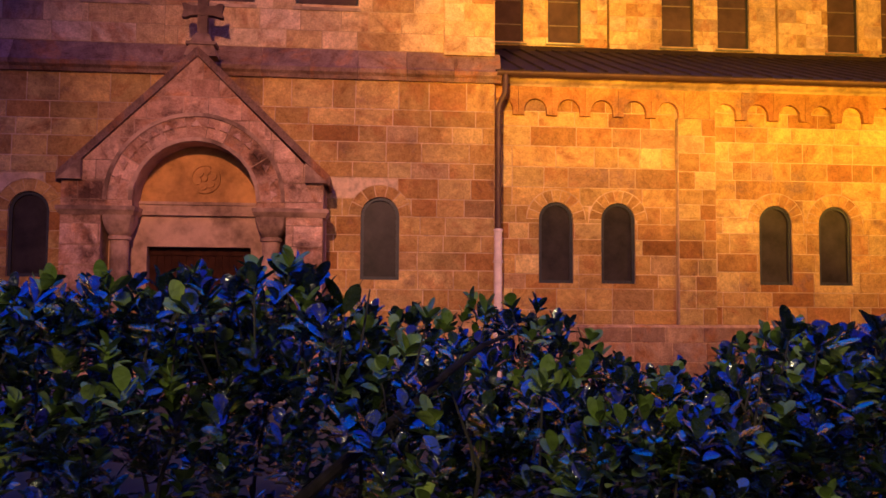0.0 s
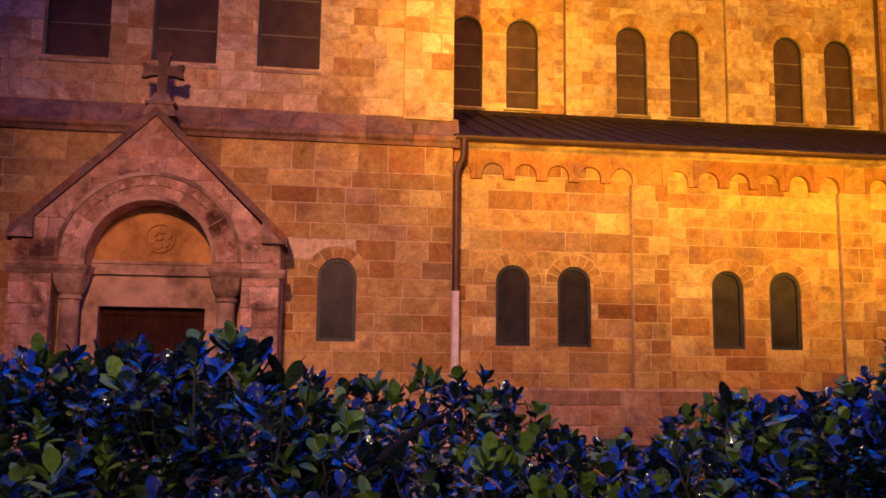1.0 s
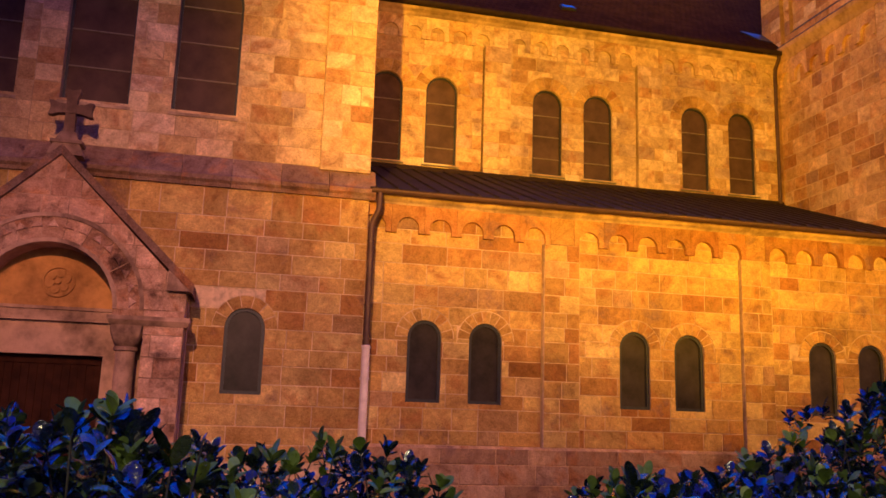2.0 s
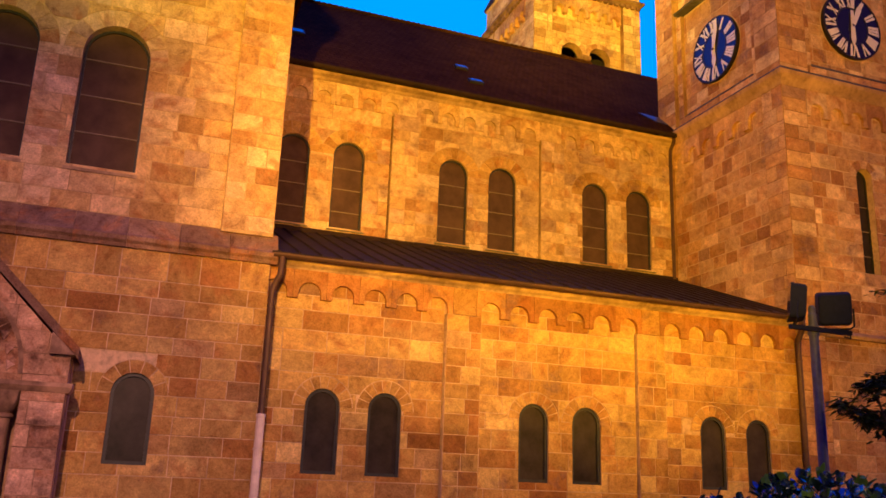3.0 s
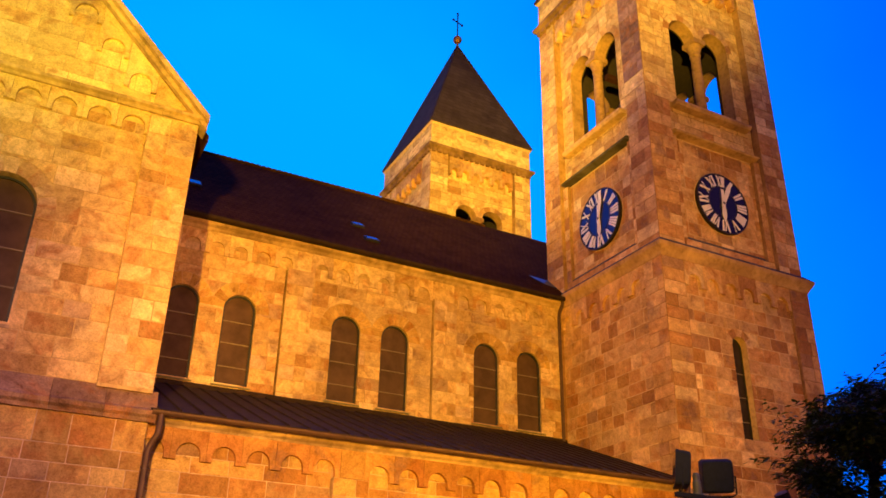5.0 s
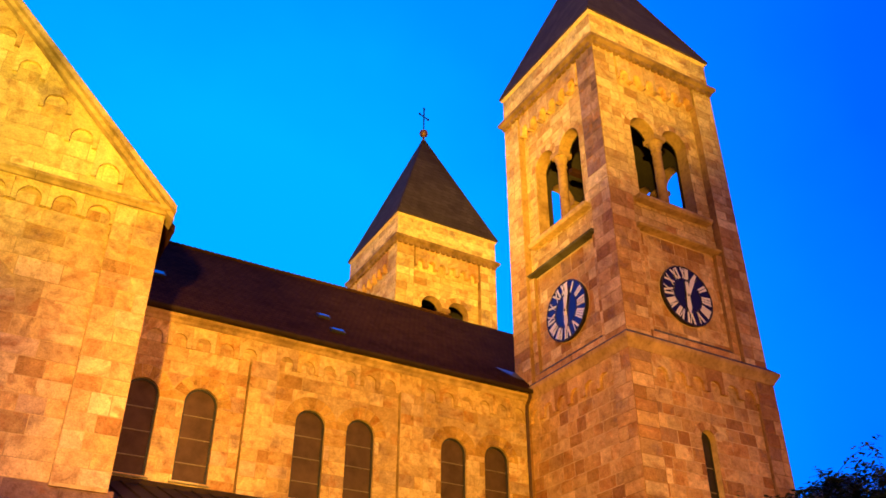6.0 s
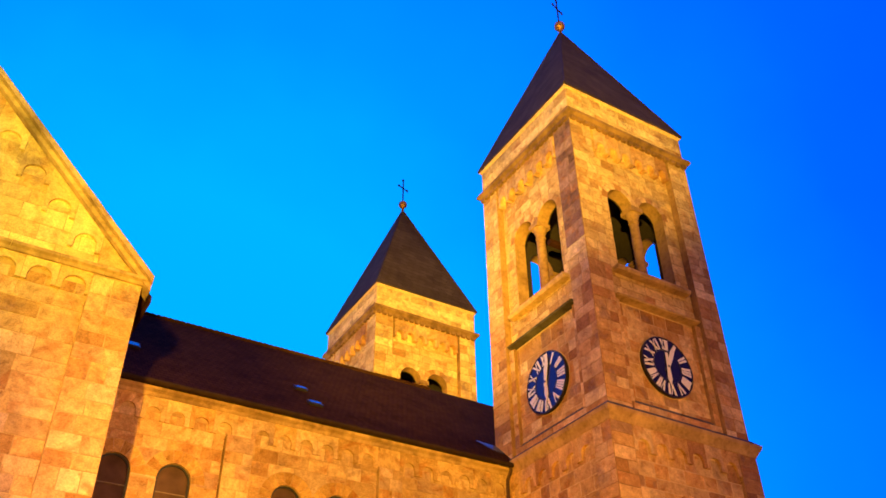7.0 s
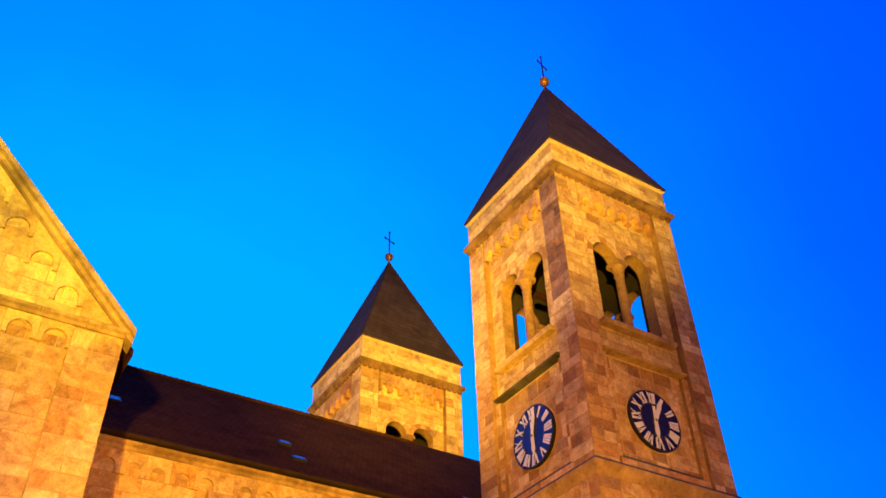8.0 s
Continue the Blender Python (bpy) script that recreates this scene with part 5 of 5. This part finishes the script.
CREST_LEAF = leaf_material("crest_leaf", (0.010, 0.020, 0.006), (0.055, 0.080, 0.020), 0.74, 0.13, "object", 1.85, 0.95)
TREE_LEAF = leaf_material("tree_leaf", (0.045, 0.075, 0.027), (0.08, 0.125, 0.03), 0.75, 0.5, gloss=0.25)
TWIG = simple("green_twig", (0.055, 0.048, 0.028), 0.8, 0.0, 0.35, 20.0, 0.3, 0.3)


def leaf_points(nrng, count, length, width, cup=0.25, rows=((0.0, 0.16), (0.18, 0.58), (0.40, 0.92), (0.62, 1.0), (0.82, 0.82), (0.94, 0.48), (1.0, 0.12))):
    """count leaves in their own axes: along +x, face up. Arrays (count, rows * 3, 3) and faces of one."""
    L = length * nrng.uniform(0.7, 1.2, count)
    Wd = width * nrng.uniform(0.75, 1.15, count)
    bend = nrng.uniform(-0.1, 0.45, count)
    fold = cup * nrng.uniform(0.3, 1.4, count)
    pts = np.zeros((count, len(rows) * 3, 3))
    for k, (t, w) in enumerate(rows):
        for j, sd in enumerate((-0.5, 0.0, 0.5)):
            pts[:, k * 3 + j, 0] = L * t
            pts[:, k * 3 + j, 1] = Wd * w * sd
            pts[:, k * 3 + j, 2] = fold * Wd * w * abs(sd) - bend * L * t * t * 0.5
    faces = []
    for k in range(len(rows) - 1):
        for j in range(2):
            a = k * 3 + j
            faces.append((a, a + 3, a + 4, a + 1))
    return pts, np.array(faces)


def turned(pts, azimuth, rise, roll, origin):
    """Each leaf rolled about its length, raised, turned and set at its origin."""
    x, y, z = pts[..., 0], pts[..., 1], pts[..., 2]
    cr, sr = np.cos(roll)[:, None], np.sin(roll)[:, None]
    y, z = y * cr - z * sr, y * sr + z * cr
    ce, se = np.cos(rise)[:, None], np.sin(rise)[:, None]
    x, z = x * ce - z * se, x * se + z * ce
    ca, sa = np.cos(azimuth)[:, None], np.sin(azimuth)[:, None]
    x, y = x * ca - y * sa, x * sa + y * ca
    return np.stack([x, y, z], -1) + origin[:, None, :]


def leaf_mesh(name, pts, faces, mat):
    n, m = pts.shape[0], pts.shape[1]
    allf = (faces[None] + (np.arange(n) * m)[:, None, None]).reshape(-1, 4)
    me = bpy.data.meshes.new(name)
    me.from_pydata(pts.reshape(-1, 3).tolist(), [], allf.tolist())
    me.polygons.foreach_set("use_smooth", [True] * len(me.polygons))
    me.materials.append(mat)
    return me


nrng = np.random.default_rng(5)

# the hedge: shoots that end in whorls of broad leaves
hedge = thing("hedge", -0.8, -13.7, 0, "dense evergreen hedge of broad glossy leaves in dusk light", "hedge")
REAR = ((-5.0, 1.66), (-3.0, 1.66), (-2.5, 1.60), (-1.96, 1.655), (-1.75, 1.57), (-1.53, 1.615), (-1.22, 1.64), (-1.02, 1.56), (-0.85, 1.42), (-0.57, 1.38), (-0.4, 1.28), (-0.2, 1.34), (0.0, 1.54), (0.3, 1.50), (0.8, 1.60), (1.16, 1.76), (1.4, 1.90), (1.76, 2.05), (2.2, 2.02), (2.6, 1.9), (5.0, 1.8))
FRONT = ((-5.0, 1.68), (-3.56, 1.69), (-3.1, 1.70), (-2.7, 1.73), (-2.5, 1.72), (-2.2, 1.77), (-2.08, 1.74), (-1.95, 1.58), (-1.7, 1.44), (-1.3, 1.40), (-0.8, 1.35), (-0.6, 1.37), (-0.4, 1.53), (-0.12, 1.52), (0.2, 1.58), (0.6, 1.60), (1.0, 1.62), (2.0, 1.65), (5.0, 1.68))


def top_of(table, x):
    return float(np.interp(x, [q[0] for q in table], [q[1] for q in table]))


def one_leaf(seed, length, mat):
    r = np.random.default_rng(seed)
    pts, faces = leaf_points(r, 1, length, length * 0.62, 0.35)
    return leaf_mesh("leaf", pts, faces, mat)


LEAVES = [one_leaf(40 + k, 0.060 + 0.006 * (k % 5), CREST_LEAF) for k in range(14)]
LARGE = [one_leaf(70 + k, 0.092 + 0.01 * k, CREST_LEAF) for k in range(4)]
YOUNG = [one_leaf(90 + k, 0.060 + 0.006 * (k % 5), YOUNG_LEAF) for k in range(10)]
STEMS = []
hr = random.Random(3)
for k in range(5):
    v, f = tube([(0, 0, -0.1), (hr.uniform(-0.01, 0.01), hr.uniform(-0.01, 0.01), 0.06), (0, 0, 0.13), (0, 0, 0.20)], [0.0045, 0.004, 0.0035, 0.002], 5)
    me = bpy.data.meshes.new("shoot")
    me.from_pydata(v, [], f)
    me.materials.append(TWIG)
    STEMS.append(me)


def set_shoot(x, y, z, lean, big=False):
    """A shoot whose tip comes to about the height z: a stem, a whorl of leaves at its tip and some below."""
    m = pose(x, y, z - 0.23, hr.uniform(-lean, lean), hr.uniform(-lean, lean), hr.uniform(0, 360))
    sh = part("shoot", hr.choice(STEMS), TWIG, hedge, place=m)
    whorl, more = hr.randint(6, 8), hr.randint(1, 2)
    fresh = not big and hr.random() < 0.38
    for k in range(whorl + more):
        if k < whorl:
            z1, az, rise = 0.165 + 0.035 * k / whorl, 137.5 * k + hr.uniform(-15, 15), 30 + 48 * k / whorl + hr.uniform(-9, 9)
        else:
            z1, az, rise = hr.uniform(0.03, 0.14), hr.uniform(0, 360), hr.uniform(-5, 40)
        part("leaf", hr.choice(LARGE if big else YOUNG if fresh and k < whorl else LEAVES), CREST_LEAF, sh, place=m @ pose(0, 0, z1) @ pose(0, 0, 0, 0, 0, az) @ pose(0, 0, 0, hr.uniform(-22, 22), -rise, 0))
    return sh


# shoots along the crest, one by one
for k in range(190):
    x = -3.9 + 6.6 * k / 190 + hr.uniform(-0.03, 0.03)
    set_shoot(x, -13.2 + hr.uniform(-0.18, 0.22), top_of(REAR, x) - abs(hr.gauss(0, 0.08)), 22)
for k in range(160):
    x = -3.9 + 5.7 * k / 160 + hr.uniform(-0.03, 0.03)
    set_shoot(x, -14.15 + hr.uniform(-0.2, 0.2), top_of(FRONT, x) - abs(hr.gauss(0, 0.08)), 25, hr.random() < 0.06)
for x, y, z in ((-2.22, -14.13, 1.72), (-2.12, -14.18, 1.68), (-2.17, -14.05, 1.70), (-0.42, -14.15, 1.53), (-0.30, -14.2, 1.50), (-0.08, -14.16, 1.53)):
    set_shoot(x, y, z, 12, True)

# the mass of leaves below the crest
count = 5000
xs = nrng.uniform(-5.2, 5.0, count)
row = nrng.random(count) < 0.5
ys = np.where(row, -13.25 + nrng.normal(0, 0.30, count), -14.15 + nrng.normal(0, 0.28, count))
tops = np.array([top_of(REAR if r else FRONT, x) for x, r in zip(xs, row)])
zs = np.where(nrng.random(count) < 0.65, tops - 0.10 - np.abs(nrng.normal(0, 0.30, count)), nrng.uniform(0.25, 1.3, count))
keep = zs > 0.15
xs, ys, zs = xs[keep], ys[keep], zs[keep]
per = 9
tip = np.repeat(np.stack([xs, ys, zs], 1), per, 0)
n = len(tip)
lp, lf = leaf_points(nrng, n, 0.070, 0.044, 0.35)
order = np.tile(np.arange(per), n // per)
az = order * 2.399 + np.repeat(nrng.uniform(0, 6.28, n // per), per)
rise = 0.15 + 1.05 * order / per + nrng.uniform(-0.2, 0.2, n)
tip[:, 2] -= (per - order) * 0.009
tip += nrng.normal(0, 0.005, tip.shape)
placed = turned(lp, az, rise, nrng.uniform(-0.5, 0.5, n), tip)
fresh = np.repeat(nrng.random(n // per) < 0.27, per)
part("foliage", leaf_mesh("foliage", placed[~fresh], lf, HEDGE_LEAF), HEDGE_LEAF, hedge, kind="stuff")
part("young_foliage", leaf_mesh("young_foliage", placed[fresh], lf, YOUNG_MASS), YOUNG_MASS, hedge, "yellow-green young leaves at the shoot tips", kind="stuff")
# stems inside
for k in range(60):
    x = -4.6 + 9.0 * k / 60 + hr.uniform(-0.08, 0.08)
    y = (-13.25 if k % 2 else -14.1) + hr.uniform(-0.15, 0.15)
    t = top_of(REAR if k % 2 else FRONT, x)
    path = [(x, y, 0.0)]
    for q in range(1, 6):
        path.append((path[-1][0] + hr.uniform(-0.12, 0.12), path[-1][1] + hr.uniform(-0.08, 0.08), (t - 0.12) * q / 5))
    part("stem", tube(path, [0.016, 0.013, 0.010, 0.008, 0.006, 0.003], 7), TWIG, hedge)
part("limb", tube([(-2.2, -14.55, 0.92), (-2.05, -14.56, 1.05), (-1.90, -14.57, 1.18), (-1.76, -14.56, 1.29), (-1.66, -14.53, 1.38), (-1.54, -14.45, 1.46), (-1.45, -14.38, 1.49)], [0.022, 0.020, 0.018, 0.016, 0.013, 0.010, 0.005], 9), DARK_BARK, hedge, "dark bare limb inside the hedge")

# the tree beside the tower
tree = thing("tree", 12.4, -6.1, 0, "leafy street tree with a sawn-off limb", "tree")
trunk = part("trunk", tube([(12.5, -6.1, 0.0), (12.45, -6.1, 0.5), (12.35, -6.08, 1.4), (12.3, -6.05, 2.4), (12.7, -5.9, 3.6), (13.4, -5.7, 4.8), (14.0, -5.5, 6.0), (14.4, -5.3, 6.9)], [0.30, 0.24, 0.21, 0.19, 0.15, 0.12, 0.08, 0.03], 14), BARK, tree, "rough dark trunk")
part("limb", tube([(12.3, -6.05, 2.2), (11.85, -6.03, 2.65), (11.42, -6.0, 3.25), (11.05, -6.0, 3.95), (10.78, -6.0, 4.5), (10.62, -6.0, 4.80)], [0.15, 0.14, 0.13, 0.125, 0.12, 0.13], 14), DARK_BARK, trunk, "bare limb with a sawn end")
part("sawn_end", lathe([(0.118, 0.0), (0.112, 0.012), (0.05, 0.02)], 14), CUT_WOOD, trunk, place=pose(10.615, -6.0, 4.80, 0, -28, 0))
tr = random.Random(9)


def bough(parent, sprays, a, b, r0, spread, number):
    """A bough from a to b with side twigs; notes where sprays of leaves sit."""
    a, b = Vector(a), Vector(b)
    mid = (a + b) / 2 + Vector((tr.uniform(-0.2, 0.2), tr.uniform(-0.2, 0.2), tr.uniform(0.0, 0.3)))
    part("bough", tube([tuple(a), tuple((a + mid) / 2), tuple(mid), tuple((mid + b) / 2), tuple(b)], [r0, r0 * 0.8, r0 * 0.6, r0 * 0.4, r0 * 0.15], 8), BARK, parent)
    for k in range(number):
        t = tr.uniform(0.25, 1.05)
        p = a.lerp(mid, t * 2) if t < 0.5 else mid.lerp(b, t * 2 - 1)
        q = p + Vector((tr.gauss(0, spread), tr.gauss(0, spread), tr.gauss(0, spread * 0.6)))
        sprays.append((p, q))


def leafy(owner, sprays, per, label):
    """Twigs, and leaflets in pairs along each of them, hanging a little."""
    twigs = Soup()
    for p, q in sprays:
        tv, tf = tube([tuple(p), tuple((p + q) / 2 + Vector((0, 0, 0.04))), tuple(q)], [0.009, 0.006, 0.003], 4)
        k = len(twigs.v)
        twigs.v += tv
        twigs.f += [tuple(i + k for i in f) for f in tf]
    part("twig_mass", twigs.data, BARK, owner, kind="stuff")
    starts = np.repeat(np.array([tuple(p) for p, q in sprays]), per, 0)
    ends = np.repeat(np.array([tuple(q) for p, q in sprays]), per, 0)
    n = len(ends)
    run = ends - starts
    along = np.tile(np.linspace(0.1, 1.2, per), n // per) + nrng.uniform(-0.04, 0.04, n)
    org = starts + run * along[:, None] + nrng.normal(0, 0.055, ends.shape)
    side = np.where(np.arange(n) % 2 == 0, 1.0, -1.0)
    heading = np.arctan2(run[:, 1], run[:, 0]) + side * nrng.uniform(0.35, 1.2, n)
    lp, lf = leaf_points(nrng, n, 0.17, 0.058, 0.2, ((0.0, 0.1), (0.3, 0.95), (0.65, 0.75), (1.0, 0.04)))
    part("crown", leaf_mesh("crown", turned(lp, heading, nrng.uniform(-0.55, 0.25, n), nrng.uniform(-0.5, 0.5, n), org), lf, TREE_LEAF), TREE_LEAF, owner, label, kind="stuff")


high = []
for end in ((11.9, -5.6, 5.6), (12.3, -6.6, 6.3), (12.9, -5.2, 6.7), (13.6, -6.2, 7.2), (14.6, -5.0, 7.6), (15.7, -5.6, 7.7), (16.2, -4.8, 7.2), (15.8, -6.6, 6.2), (14.2, -6.9, 5.6), (12.4, -6.5, 4.7), (13.4, -4.6, 5.6), (16.6, -5.4, 5.4)):
    base = (13.0, -5.82, 4.2) if end[2] < 6 else (13.7, -5.6, 5.5)
    bough(trunk, high, base, end, 0.06, 0.42, 58)
bough(trunk, high, (12.5, -6.0, 3.4), (11.2, -6.5, 4.35), 0.04, 0.25, 30)
leafy(tree, high, 44, "dark green crown of many small leaves")

# the young tree under it
sapling = thing("sapling", 10.0, -6.15, 0, "slender young tree with spreading feathery sprays", "tree")
stem = part("trunk", tube([(10.0, -6.15, 0.0), (9.98, -6.15, 1.1), (9.93, -6.14, 2.2), (9.86, -6.15, 2.95), (9.92, -6.16, 3.35)], [0.045, 0.038, 0.032, 0.026, 0.014], 10), DARK_BARK, sapling, "thin dark stem")
low = []
bough(stem, low, (9.86, -6.15, 3.0), (9.1, -6.1, 3.34), 0.026, 0.15, 16)
bough(stem, low, (9.88, -6.15, 3.1), (9.75, -6.25, 3.72), 0.024, 0.17, 15)
bough(stem, low, (9.86, -6.15, 2.95), (10.9, -6.0, 3.2), 0.026, 0.17, 20)
leafy(sapling, low, 32, "dark feathery sprays of pointed leaflets")
